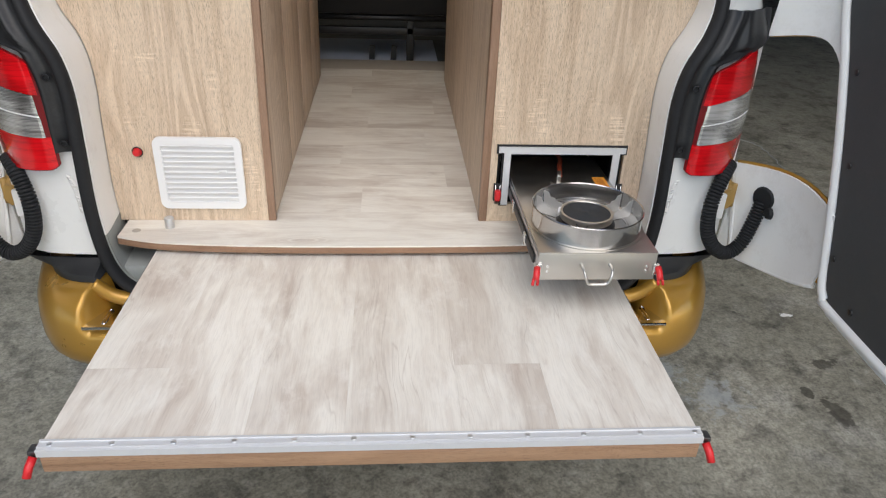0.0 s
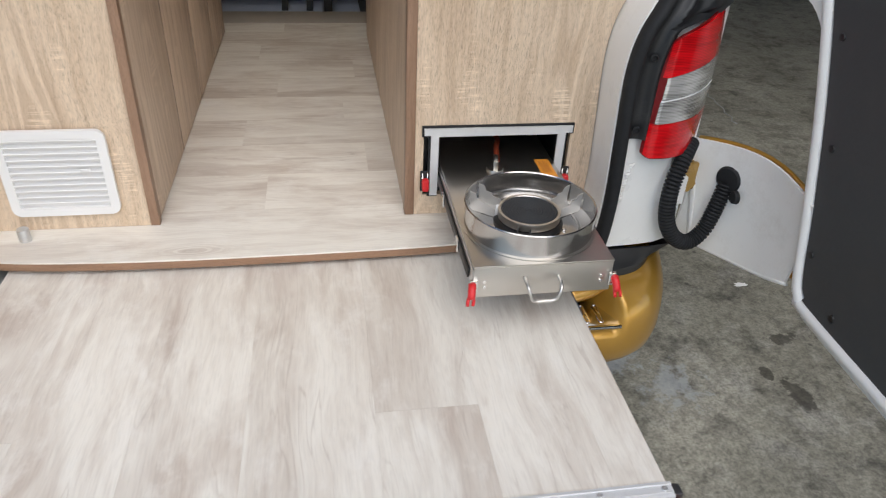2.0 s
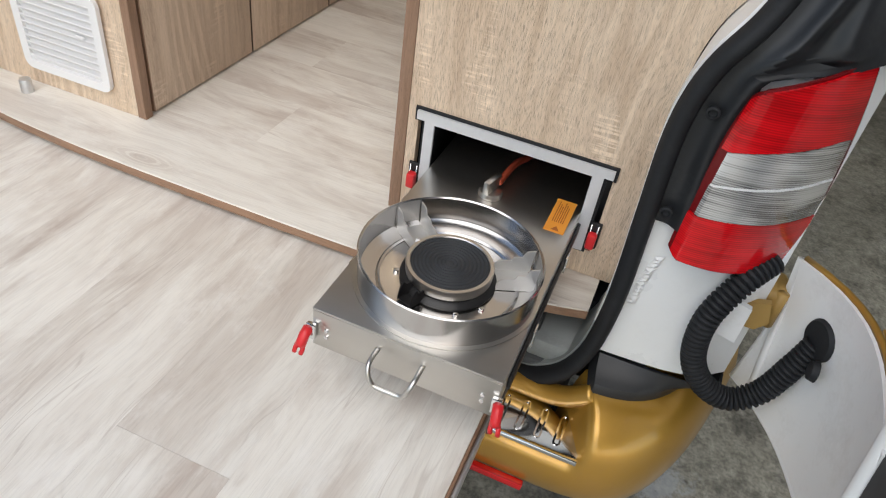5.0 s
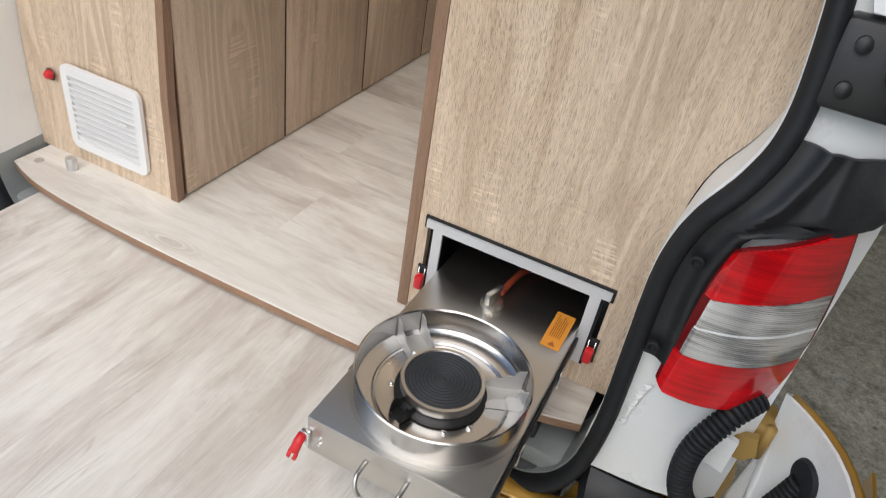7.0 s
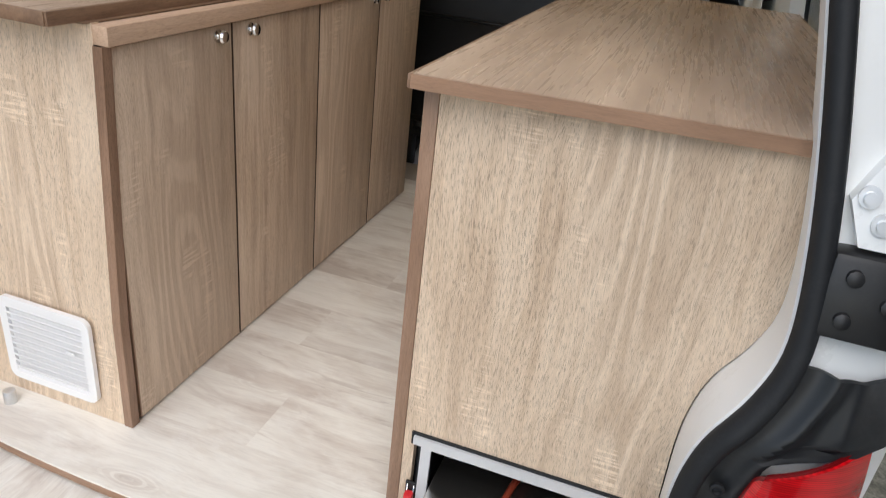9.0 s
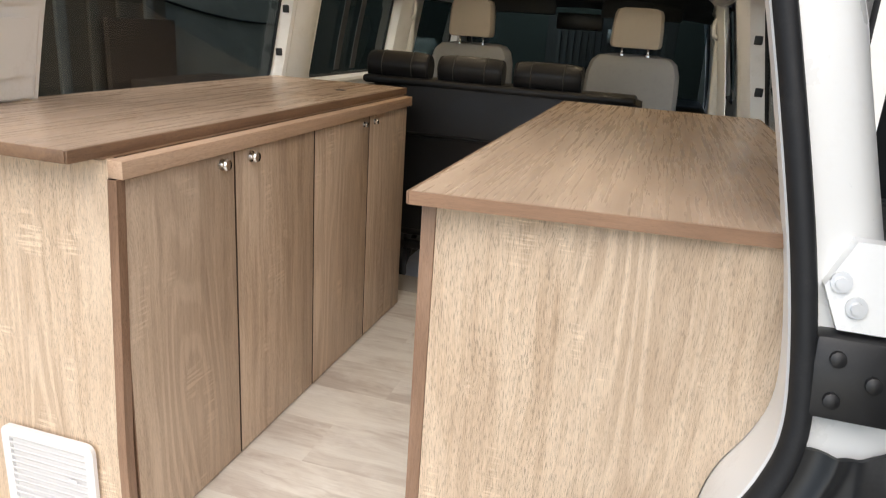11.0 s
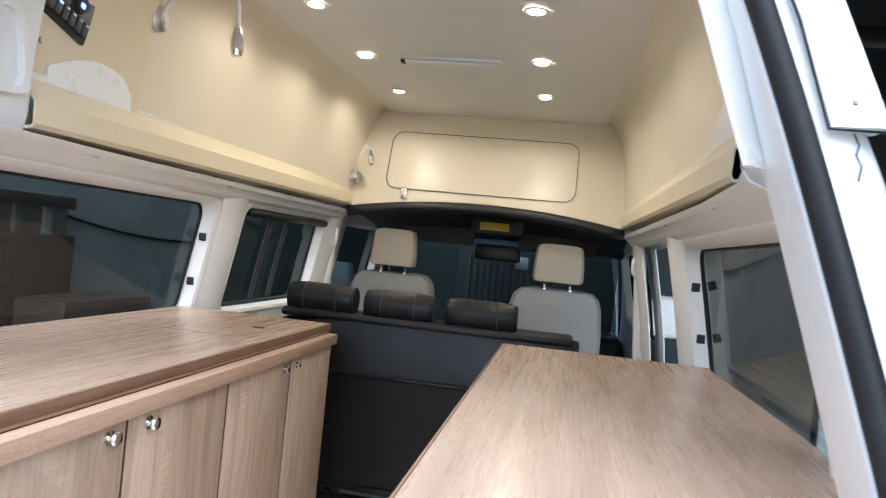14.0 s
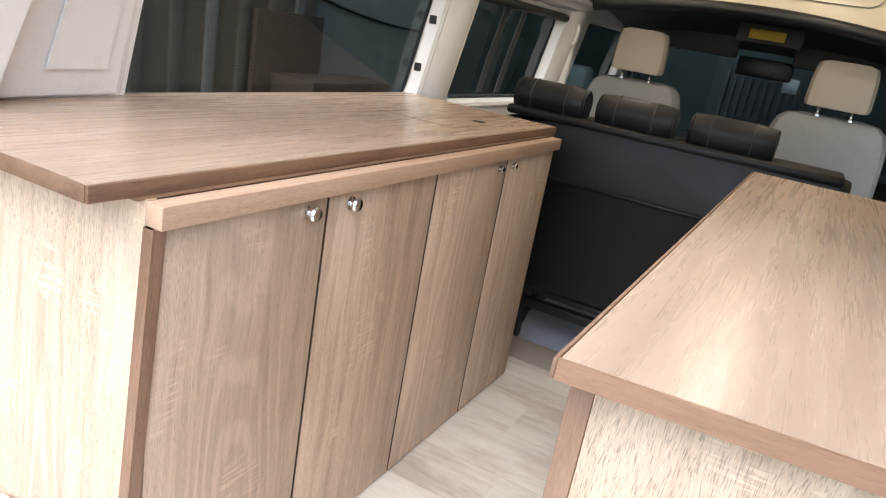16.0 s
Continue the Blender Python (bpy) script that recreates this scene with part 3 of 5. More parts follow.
def opening():
    """Half outline of the rear opening: (half width, height), from the sill to the top."""
    c = [(0.0, 0.505), (0.30, 0.505), (0.56, 0.508), (0.645, 0.53), (0.69, 0.60), (0.706, 0.73), (0.703, 0.90), (0.70, 1.02), (0.706, 1.09), (0.722, 1.145),
         (0.752, 1.20), (0.771, 1.26), (0.769, 1.34), (0.749, 1.47), (0.711, 1.64), (0.669, 1.81), (0.631, 1.95), (0.585, 2.10), (0.53, 2.24), (0.46, 2.34), (0.36, 2.39), (0.0, 2.40)]
    return [(p.x, p.y) for p in smooth_path([(a, b, 0) for a, b in c], 5)]


EDGE = opening()


def offset_line(line, d):
    out = []
    for i, p in enumerate(line):
        a, b = Vector(line[max(i - 1, 0)]), Vector(line[min(i + 1, len(line) - 1)])
        t = (b - a).normalized()
        out.append((p[0] + d * t.y, p[1] - d * t.x))
    return out


def outer_x(z):
    """Half width of the van's outer skin at a height."""
    tab = ((0.3, 0.93), (0.6, 0.95), (1.15, 0.955), (1.35, 0.945), (1.6, 0.905), (1.9, 0.845), (2.05, 0.805), (2.3, 0.76), (2.5, 0.68), (2.58, 0.50))
    for (z0, x0), (z1, x1) in zip(tab, tab[1:]):
        if z <= z1:
            return x0 + (x1 - x0) * max(0.0, (z - z0) / (z1 - z0))
    return tab[-1][1]


def skin_x(z, y):
    """Half width of the outer skin; it draws in towards the rear corners."""
    tab = ((1.2, 0.925), (1.45, 0.868), (1.74, 0.800), (1.88, 0.760), (2.05, 0.704), (2.3, 0.62), (2.6, 0.50))
    rear = min(outer_x(z), 0.925)
    if z > 1.2:
        for (z0, x0), (z1, x1) in zip(tab, tab[1:]):
            if z0 <= z <= z1:
                rear = x0 + (x1 - x0) * (z - z0) / (z1 - z0)
    f = min(1.0, max(0.0, (y + 0.08) / (0.62 + 0.38 * min(1.0, max(0.0, (z - 1.75) / 0.2)))))
    f = 1 - (1 - f) ** 1.8
    return min(outer_x(z), rear) + (outer_x(z) - min(outer_x(z), rear)) * f


def inner_x(z, y, inset):
    """The lining keeps its distance from the skin."""
    return skin_x(z, y) - inset


for s in (-1, 1):
    side = "left" if s < 0 else "right"
    # white jamb between lining and seal
    e0, e1 = offset_line(EDGE, 0.012), EDGE
    bm = bmesh.new()
    for low, nm, paint, lb in ((False, "door_jamb", inner_white, "white painted door jamb"), (True, "lower_jamb", sill_grey, "grey-green painted sill jamb")):
        pick = [i for i, p in enumerate(EDGE) if (p[1] <= 0.66) == low or (low and EDGE[i - 1][1] <= 0.66 and i)]
        bm = bmesh.new()
        grid(bm, [[(CX + s * e0[i][0], 0.02, e0[i][1]) for i in pick], [(CX + s * e1[i][0], -0.10, e1[i][1]) for i in pick], [(CX + s * e1[i][0], -0.13, e1[i][1]) for i in pick]], 0.004)
        part(nm, bm, paint, van, lb)
    # rubber seal round the opening
    bm = bmesh.new()
    rows = []
    for dx, y in ((0.0, -0.128), (-0.003, -0.145), (0.004, -0.158), (0.013, -0.162), (0.022, -0.157), (0.026, -0.145), (0.026, -0.128)):
        rows.append([(CX + s * x, y, z) for x, z in offset_line(EDGE, dx)])
    grid(bm, rows)
    part("door_seal", bm, black_rubber, van, "black rubber door seal", 85)
    # rear face of the corner pillar, from the seal to the side
    bm = bmesh.new()
    so = [p for p in offset_line(EDGE, 0.024) if p[1] > 0.600 and p[0] > 0.5]
    rows = []
    def edge_x(x, z):
        return max(skin_x(z, -0.08), x + 0.02)
    for k in range(7):
        f = k / 6
        rows.append([(CX + s * (x + (edge_x(x, z) - x) * f), -0.132 + 0.010 * f + 0.045 * f ** 5, z) for x, z in so])
    for y in (-0.03, 0.06, 0.14):
        rows.append([(CX + s * max(skin_x(z, y), x + 0.022), y, z) for x, z in so])
    grid(bm, rows)
    part("corner_pillar", bm, white_paint, van, "white painted corner pillar")
    # raised weld bead and fold on the pillar under the lamp
    bm = bmesh.new()
    rng = random.Random(5)
    rows = []
    for i in range(40):
        cx, w = 0.742 + 0.0000095 * i * i, 0.006 + 0.003 * rng.random()
        rows.append([(CX + s * (cx + w * a), -0.1325 - h * (0.0012 + 0.0034 * rng.random() * (i % 3)), 0.735 + 0.0026 * i + 0.003 * a) for a, h in ((-1, -0.3), (-0.5, 0.7), (0, 1), (0.5, 0.7), (1, -0.3))])
    grid(bm, rows)
    part("sealant_bead", bm, inner_white, van, "rough sealant bead")
    # side of the body: panels round the window openings
    def side_sheet(y0, y1, z0, z1, inset, n=8, ny=6):
        return [[(CX + s * inner_x(z0 + (z1 - z0) * j / n, y0 + (y1 - y0) * i / ny, inset), y0 + (y1 - y0) * i / ny, z0 + (z1 - z0) * j / n) for j in range(n + 1)] for i in range(ny + 1)]
    WIN = ((0.40, 1.60), (1.80, 2.75), (3.05, 3.95))
    ys = [0.12, 0.40, 1.60, 1.80, 2.75, 3.05, 3.95, 4.9]
    for inset, m, nm in ((0.0, white_paint, "body_side"), (0.065, inner_white, "inner_side")):
        bm = bmesh.new()
        for ya, yb in (((0.02 if inset else 0.12), 0.6), (0.6, 1.85), (2.75, 4.9)) + (() if s > 0 else ((1.85, 2.75),)):
            grid(bm, side_sheet(ya, yb, 0.35, 1.42, inset), 0.004)
        grid(bm, side_sheet(0.02 if inset else 0.12, 0.6, 1.86, 2.05, inset), 0.004)
        grid(bm, side_sheet(0.6, 4.9, 1.86, 2.05, inset), 0.004)
        for i in range(0, 7, 2):
            grid(bm, side_sheet(0.02 if inset and i == 0 else ys[i], ys[i + 1], 1.42, 1.86, inset, 4), 0.004)
        part(nm, bm, m, van)
    for i, (a, b) in enumerate(WIN):
        if s > 0 and i == 1:
            continue
        w = part("side_window", grid(bmesh.new(), side_sheet(a - 0.015, b + 0.015, 1.405, 1.875, 0.014, 4, 2), 0.004), dark_glass if i else tint_glass, van, "dark tinted side window")
        w.visible_shadow = False
        # reveal between inner lining and glass
        def ring(inset, grow):
            o = round_rect(a - grow, b + grow, 1.42 - grow, 1.86 + grow, 0.05, 4)
            return [(CX + s * (skin_x(z, y) - inset), y, z) for y, z in o]
        bm = bmesh.new()
        grid(bm, [ring(0.070, 0.012), ring(0.074, 0.0), ring(0.066, -0.012), ring(0.020, -0.022)], closed=True)
        part("window_reveal", bm, inner_white, w)
        part("window_rubber", grid(bmesh.new(), [ring(0.020, -0.022), ring(0.024, -0.026), ring(0.014, -0.029)], closed=True), black_rubber, w, "black window rubber")
        if i == 0:
            for hz in (1.56, 1.72):
                part("window_catch", box(*sorted((CX + s * (outer_x(hz) - 0.055), CX + s * (outer_x(hz) - 0.03))), b - 0.022, b - 0.008, hz - 0.014, hz + 0.014, 0.003), black_plastic, w, "black window catch")
        if i == 1:
            for yy in (2.12, 2.30):
                part("blind_strip", grid(bmesh.new(), side_sheet(yy, yy + 0.05, 1.47, 1.85, 0.03, 3, 1), 0.004), grey_plastic, w)
            part("blind_roll", tube(bmesh.new(), [(CX + s * (outer_x(1.83) - 0.06), 1.86, 1.83), (CX + s * (outer_x(1.83) - 0.06), 2.74, 1.83)], 0.018, 10), black_plastic, w, "rolled-up black blind")
    # pillars between the windows, proud of the lining
    for y0, y1 in ((1.61, 1.79), (2.76, 3.0)):
        bm = bmesh.new()
        rows = []
        for j in range(9):
            z = 0.7 + 1.24 * j / 8
            x = outer_x(z) - 0.068
            rows.append([(CX + s * x, y0, z), (CX + s * (x - 0.022), y0 + 0.03, z), (CX + s * (x - 0.03), (y0 + y1) / 2, z), (CX + s * (x - 0.022), y1 - 0.03, z), (CX + s * x, y1, z)])
        grid(bm, rows)
        part("side_pillar", bm, inner_white, van)
    # folded rail over the windows
    bm = bmesh.new()
    prof = [(0.075, 1.868), (0.10, 1.878), (0.108, 1.895), (0.128, 1.905), (0.132, 1.918)]
    grid(bm, [[(CX + s * (skin_x(z, y) - dx), y, z) for dx, z in prof] for y in (0.25, 0.5, 0.9, 1.6, 2.3, 2.88)], 0.003)
    part("roof_rail", bm, inner_white, van)
    for y in (0.75, 0.79, 1.5):
        part("rail_slot", box(*sorted((CX + s * (skin_x(1.9, y) - 0.128), CX + s * (skin_x(1.9, y) - 0.118))), y, y + 0.03, 1.899, 1.9035), black_plastic, van)
    # rear quarter lining with a pressed recess
    bm = bmesh.new()
    grid(bm, side_sheet(0.03, 0.36, 1.48, 1.9, 0.075, 6, 4), 0.006)
    part("quarter_lining", bm, inner_white, van)
    part("quarter_pad", grid(bmesh.new(), side_sheet(0.15, 0.31, 1.53, 1.66, 0.084, 4, 3), 0.006), inner_white, van)
    part("quarter_pad", grid(bmesh.new(), side_sheet(0.15, 0.31, 1.69, 1.83, 0.084, 4, 3), 0.006), inner_white, van)

    # shelf and lining of the high roof
    bm = bmesh.new()
    prof = [(0.815, 1.915), (0.70, 1.925), (0.693, 1.935), (0.695, 1.985), (0.705, 1.995), (0.725, 2.03), (0.735, 2.035)]
    rows = [[(CX + s * (x - (0.012 * y / 2.8)), y, z + 0.006 * y) for x, z in prof] for y in (0.57, 1.2, 1.9, 2.5, 2.83)]
    grid(bm, rows, 0.006)
    part("roof_shelf", bm, cream, van, "cream painted roof shelf with small holes")
    for y in (0.95, 1.45, 2.1, 2.6):
        part("shelf_hole", lathe(bmesh.new(), [(0.012, 0.0), (0.010, -0.002), (0, -0.002)], (CX + s * 0.745, y, 1.915 + 0.006 * y), 12, "z"), grey_plastic, van)
    bm = bmesh.new()
    rows = []
    for y in (0.98, 1.4, 1.9, 2.4, 2.75, 2.98):
        tp = 1.0 - 0.055 * max(0.0, (y - 1.6) / 1.3)
        rows.append([(CX + s * x * tp, y, z) for x, z in ((0.742, 2.02), (0.738, 2.12), (0.728, 2.24), (0.712, 2.34), (0.69, 2.42), (0.665, 2.465), (0.63, 2.488), (0.60, 2.495))])
    grid(bm, rows, 0.006)
    part("roof_side_lining", bm, cream_gloss, van, "glossy cream roof side lining")
    bm = bmesh.new()
    rows = [[(CX + s * x, y, z) for x, z in ((0.738, 2.02), (0.732, 2.12), (0.722, 2.24), (0.706, 2.34), (0.685, 2.42), (0.66, 2.462), (0.60, 2.49))] for y in (0.58, 0.78, 0.975)]
    grid(bm, rows, 0.006)
    part("roof_side_panel", bm, cream, van, "cream roof side panel with screws")
    for y, z in ((0.595, 2.02), (0.60, 2.12), (0.605, 2.20), (0.61, 2.30)):
        part("panel_screw", lathe(bmesh.new(), [(0.007, 0.0), (0.006, -s * 0.004), (0, -s * 0.005)], (CX + s * 0.722, y, z), 12, "x"), alu, van)
    # white rounded patch at the foot of the panel
    bm = bmesh.new()
    pts = [(0.63, 2.035), (0.93, 2.035), (0.93, 2.075)] + [(0.93 - 0.30 * k / 8, 2.075 + 0.05 * math.sin(math.pi * (0.15 + 0.85 * k / 8))) for k in range(1, 9)]
    prism(bm, pts, "x", CX + s * 0.722, CX + s * 0.728)
    part("white_patch", bm, white_paint, van, "white rounded patch")
    # white moulded rear end of the roof, with a recess
    bm = bmesh.new()
    rows = []
    for y in (0.14, 0.22, 0.30, 0.38, 0.48, 0.57):
        rows.append([(CX + s * (x - (x - 0.62 + 0.36 * (z - 1.9)) * ((0.57 - y) / 0.43) ** 5), y, z) for x, z in ((0.735, 1.895), (0.722, 1.93), (0.715, 1.96), (0.715, 2.03), (0.712, 2.09), (0.705, 2.16), (0.695, 2.24), (0.68, 2.34), (0.655, 2.42), (0.60, 2.47))])
    grid(bm, rows, 0.006)
    part("roof_end_moulding", bm, white_paint, van, "white moulded roof end")
    bm = bmesh.new()
    tri = smooth_path([(0.28, 1.985, 0), (0.50, 1.985, 0), (0.545, 2.02, 0), (0.52, 2.13, 0), (0.47, 2.165, 0), (0.32, 2.09, 0), (0.28, 1.985, 0)], 5)[:-1]
    tri_in = [(0.43 + (p.x - 0.43) * 0.86, 2.06 + (p.y - 2.06) * 0.85) for p in tri]
    ring_prism(bm, [(p.x, p.y) for p in tri], tri_in, "x", CX + s * 0.690, CX + s * 0.708)
    part("moulded_rim", bm, white_paint, van)
    part("coat_knob", lathe(bmesh.new(), [(0.0, 0), (0.028, 0), (0.03, -s * 0.02), (0.022, -s * 0.035), (0, -s * 0.037)], (CX + s * 0.77, 0.24, 1.895), 20, "x"), black_plastic, van, "round black plastic knob")
    # outer roof skin
    bm = bmesh.new()
    grid(bm, [[(CX + s * x, y, z) for x, z in ((skin_x(1.95, y), 1.95), (skin_x(2.05, y), 2.05), (skin_x(2.3, y), 2.3), (skin_x(2.48, y), 2.50), (0.5, 2.57), (0.0, 2.59))] for y in (-0.08, 0.05, 0.2, 0.4, 1.0, 2.0, 3.0, 3.4)], 0.004)
    part("roof_skin", bm, white_paint, van)
    # lower edge of the roof cap over the pillar
    bm = bmesh.new()
    prism(bm, [(CX + s * 0.681, 1.928), (CX + s * 0.739, 1.930), (CX + s * 0.702, 2.05), (CX + s * 0.61, 2.33), (CX + s * 0.555, 2.33), (CX + s * 0.651, 2.05)], "y", -0.146, -0.10)
    part("roof_cap", bm, white_paint, van, "white roof cap edge with a cracked joint")
    bm = bmesh.new()
    lathe(bm, [(0.003, 0.0), (0.002, -0.002), (0, -0.002)], (CX + s * 0.704, -0.147, 1.956), 12, "y")
    part("cap_bolt", bm, dark_steel, van)

    part("cap_joint", tube(bmesh.new(), [(CX + s * 0.553, -0.143, 2.33), (CX + s * 0.649, -0.143, 2.05), (CX + s * 0.679, -0.143, 1.926), (CX + s * 0.739, -0.141, 1.926)], 0.0017, 6), black_rubber, van)
    crack = [(0.708, 1.925), (0.713, 1.912), (0.710, 1.901), (0.715, 1.889), (0.712, 1.873)]
    part("paint_crack", tube(bmesh.new(), [(CX + s * x, -0.1315, z) for x, z in crack], 0.0012, 5), grey_plastic, van)
    # tail lamp
    lamp = part("lamp_housing", prism(bmesh.new(), [(p.x, p.y) for p in smooth_path([(CX + s * 0.748, 0.868, 0), (CX + s * 0.84, 0.860, 0), (CX + s * 0.845, 1.0, 0), (CX + s * 0.84, 1.150, 0), (CX + s * 0.82, 1.142, 0), (CX + s * 0.768, 1.118, 0), (CX + s * 0.752, 1.03, 0), (CX + s * 0.748, 0.868, 0)], 4)[:-1]], "y", -0.112, -0.06), black_plastic, van, "dark tail lamp housing")
    def lens_at(f, v):
        """Place on the lamp's face: f outwards, v upwards, both 0 to 1."""
        corner = max(0.0, 0.10 - f) / 0.10
        low, high = 0.863 - 0.013 * f, 1.121 + 0.053 * min(1.0, f * 1.12)
        z = low + (high - low) * v
        z += (-0.020 if v > 0.8 else 0.010 if v < 0.1 else 0.0) * corner ** 2 * (max(0.0, v - 0.8) / 0.2 if v > 0.8 else 1.0 - v / 0.1 if v < 0.1 else 0.0)
        xi = 0.757 + 0.018 * v ** 2
        xo = 0.928 - 0.030 * v ** 2.5
        y = -0.168 + (0.105 - 0.045 * v) * f ** 2.8 + 0.014 * corner
        return (CX + s * (xi + (xo - xi) * f), y, z)
    def lens(v0, v1, name, material, label, f0=0.0, f1=1.0, dy=0.0, n=6):
        rows = []
        for j in range(n + 1):
            row = [lens_at(f0 + (f1 - f0) * k / 30, v0 + (v1 - v0) * j / n) for k in range(31)]
            rows.append([(x, y + dy, z) for x, y, z in row])
        return part(name, grid(bmesh.new(), rows, 0.004), material, lamp, label)
    lens(0.0, 1.0, "lens_rim", lens_rim_red, "dark red rim behind the lenses", 0.0, 1.0, 0.004, 24)
    lens(0.012, 0.300, "red_lens", red_lens, "red lower lens", 0.025, 0.985)
    lens(0.304, 0.488, "clear_lens", clear_lens, "clear ribbed lens", 0.075, 0.975)
    lens(0.500, 0.680, "clear_lens", clear_lens, "clear ribbed lens", 0.085, 0.975)
    lens(0.489, 0.499, "lens_joint", white_plastic, "pale joint between the lenses", 0.08, 0.975, -0.001, 2)
    lens(0.684, 0.985, "red_lens", red_lens, "red upper lens", 0.03, 0.985, 0.0, 10)
    # black trim between seal and lamp
    bm = bmesh.new()
    inn = [p for p in offset_line(EDGE, 0.026) if 0.872 < p[1] < 1.268 and p[0] > 0.5]
    rows = []
    def trim_at(x, z, f):
        out = 0.785 if z < 1.132 else 0.785 + 0.143 * min(1.0, (z - 1.132) / 0.05)
        xt = x + (out - x) * f
        g = min(1.0, max(0.0, (xt - x) / max(0.01, edge_x(x, z) - x)))
        y = -0.132 + 0.010 * g + 0.045 * g ** 5 - 0.011 - 0.013 * math.exp(-((xt - x - 0.034) / 0.012) ** 2) - 0.012 * max(0.0, f - 0.55)
        if z > 1.17:
            y -= 0.012 * math.exp(-((xt - 0.855) / 0.018) ** 2)
        return (CX + s * xt, y, z)
    for k in range(49):
        rows.append([trim_at(x, z, k / 48) for x, z in inn])
    grid(bm, rows, 0.006)
    trim = part("lamp_trim", bm, black_plastic, van, "matt black plastic lamp surround")
    for x, z in ((0.745, 1.08), (0.738, 0.925)):
        part("trim_plug", lathe(bmesh.new(), [(0.009, 0.004), (0.009, -0.001), (0.006, -0.002), (0.005, 0.002), (0.0, 0.003)], (CX + s * x, -0.1555, z), 12, "y"), black_rubber, trim)
    # upper hinge plate
    hp = part("hinge_plate", box(*sorted((CX + s * 0.785, CX + s * 0.89)), -0.160, -0.118, 1.30, 1.395, 0.008), black_steel, van, "black hinge plate with bolts")
    for x, z in ((0.81, 1.325), (0.81, 1.372), (0.85, 1.35)):
        part("hinge_bolt", lathe(bmesh.new(), [(0.009, 0), (0.009, -0.006), (0.005, -0.008), (0, -0.008)], (CX + s * x, -0.160, z), 10, "y"), black_steel, hp)
    hp2 = part("hinge_plate", prism(bmesh.new(), [(CX + s * a, b) for a, b in ((0.786, 1.447), (0.813, 1.50), (0.87, 1.50), (0.87, 1.40), (0.806, 1.40))], "y", -0.150, -0.126), white_paint, van, "white hinge plate with two bolts")
    for x, z in ((0.802, 1.454), (0.822, 1.428)):
        part("hinge_bolt", lathe(bmesh.new(), [(0.012, 0), (0.012, -0.004), (0.007, -0.004), (0.007, -0.009), (0, -0.009)], (CX + s * x, -0.150, z), 12, "y"), alu, hp2)
    # lower hinge
    hg = part("lower_hinge", box(*sorted((CX + s * 0.915, CX + s * 0.955)), -0.075, -0.01, 0.735, 0.80, 0.012, 3), gold_dull, van, "gold painted lower hinge")
    part("hinge_pin", tube(bmesh.new(), [(CX + s * 0.945, -0.07, 0.735), (CX + s * 0.945, -0.07, 0.80)], 0.009, 10), gold_dull, hg)
    part("hinge_ear", prism(bmesh.new(), [(CX + s * a, b) for a, b in ((0.885, 0.755), (0.90, 0.785), (0.93, 0.795), (0.94, 0.76), (0.925, 0.74), (0.895, 0.74))], "y", -0.100, -0.088), gold_dull, hg)
    part("hinge_leaf", prism(bmesh.new(), [(CX + s * a, b) for a, b in ((0.835, 0.77), (0.86, 0.80), (0.905, 0.79), (0.905, 0.72), (0.86, 0.73))], "y", -0.122, -0.112), inner_white, hg)
    part("hinge_bolt", lathe(bmesh.new(), [(0.009, 0), (0.009, -0.004), (0, -0.006)], (CX + s * 0.868, -0.122, 0.768), 12, "y"), dark_steel, hg)

    # open rear door, standing at a right angle to the van
    DX = 1.045
    door = part("rear_door", prism(bmesh.new(), [(p.x, p.y) for p in smooth_path([(-0.40, 0.665, 0), (-0.425, 0.63, 0), (-0.50, 0.618, 0), (-0.95, 0.605, 0), (-1.0, 0.66, 0), (-0.985, 1.3, 0), (-0.80, 2.25, 0), (-0.70, 2.33, 0), (-0.24, 2.30, 0), (-0.12, 2.10, 0), (-0.09, 1.5, 0), (-0.16, 1.28, 0), (-0.23, 1.16, 0), (-0.30, 1.0, 0), (-0.36, 0.82, 0), (-0.40, 0.665, 0)], 4)[:-1]], "x", CX + s * (DX + 0.004), CX + s * (DX + 0.045)), white_paint, van, "open rear door, white inside and gold outside")
    part("outer_skin", prism(bmesh.new(), [(-0.06, 0.60), (-0.2, 0.62), (-0.4, 0.645), (-1.0, 0.625), (-0.99, 1.3), (-0.80, 2.27), (-0.2, 2.33), (-0.06, 2.0), (-0.06, 1.19), (-0.26, 1.16), (-0.34, 1.0), (-0.385, 0.85), (-0.30, 0.80), (-0.06, 0.79)], "x", CX + s * (DX + 0.047), CX + s * (DX + 0.053)), gold_paint, door, "gold outer door skin")
    bm = bmesh.new()
    line = smooth_path([(-0.10, 1.55, 0), (-0.17, 1.30, 0), (-0.235, 1.16, 0), (-0.30, 1.0, 0), (-0.36, 0.82, 0), (-0.395, 0.70, 0), (-0.42, 0.66, 0), (-0.47, 0.645, 0), (-0.96, 0.63, 0)], 5)
    tube(bm, [(CX + s * DX, p.x, p.y) for p in line], 0.013, 10)
    part("door_rim", bm, inner_white, door, "white rounded door rim")
    part("door_board", prism(bmesh.new(), [(p.x - 0.014, p.y + 0.012) for p in line] + [(-0.97, 1.3), (-0.85, 2.0), (-0.3, 2.15), (-0.13, 2.0)], "x", CX + s * (DX - 0.004), CX + s * (DX + 0.003)), door_board, door, "dark grey lining board")
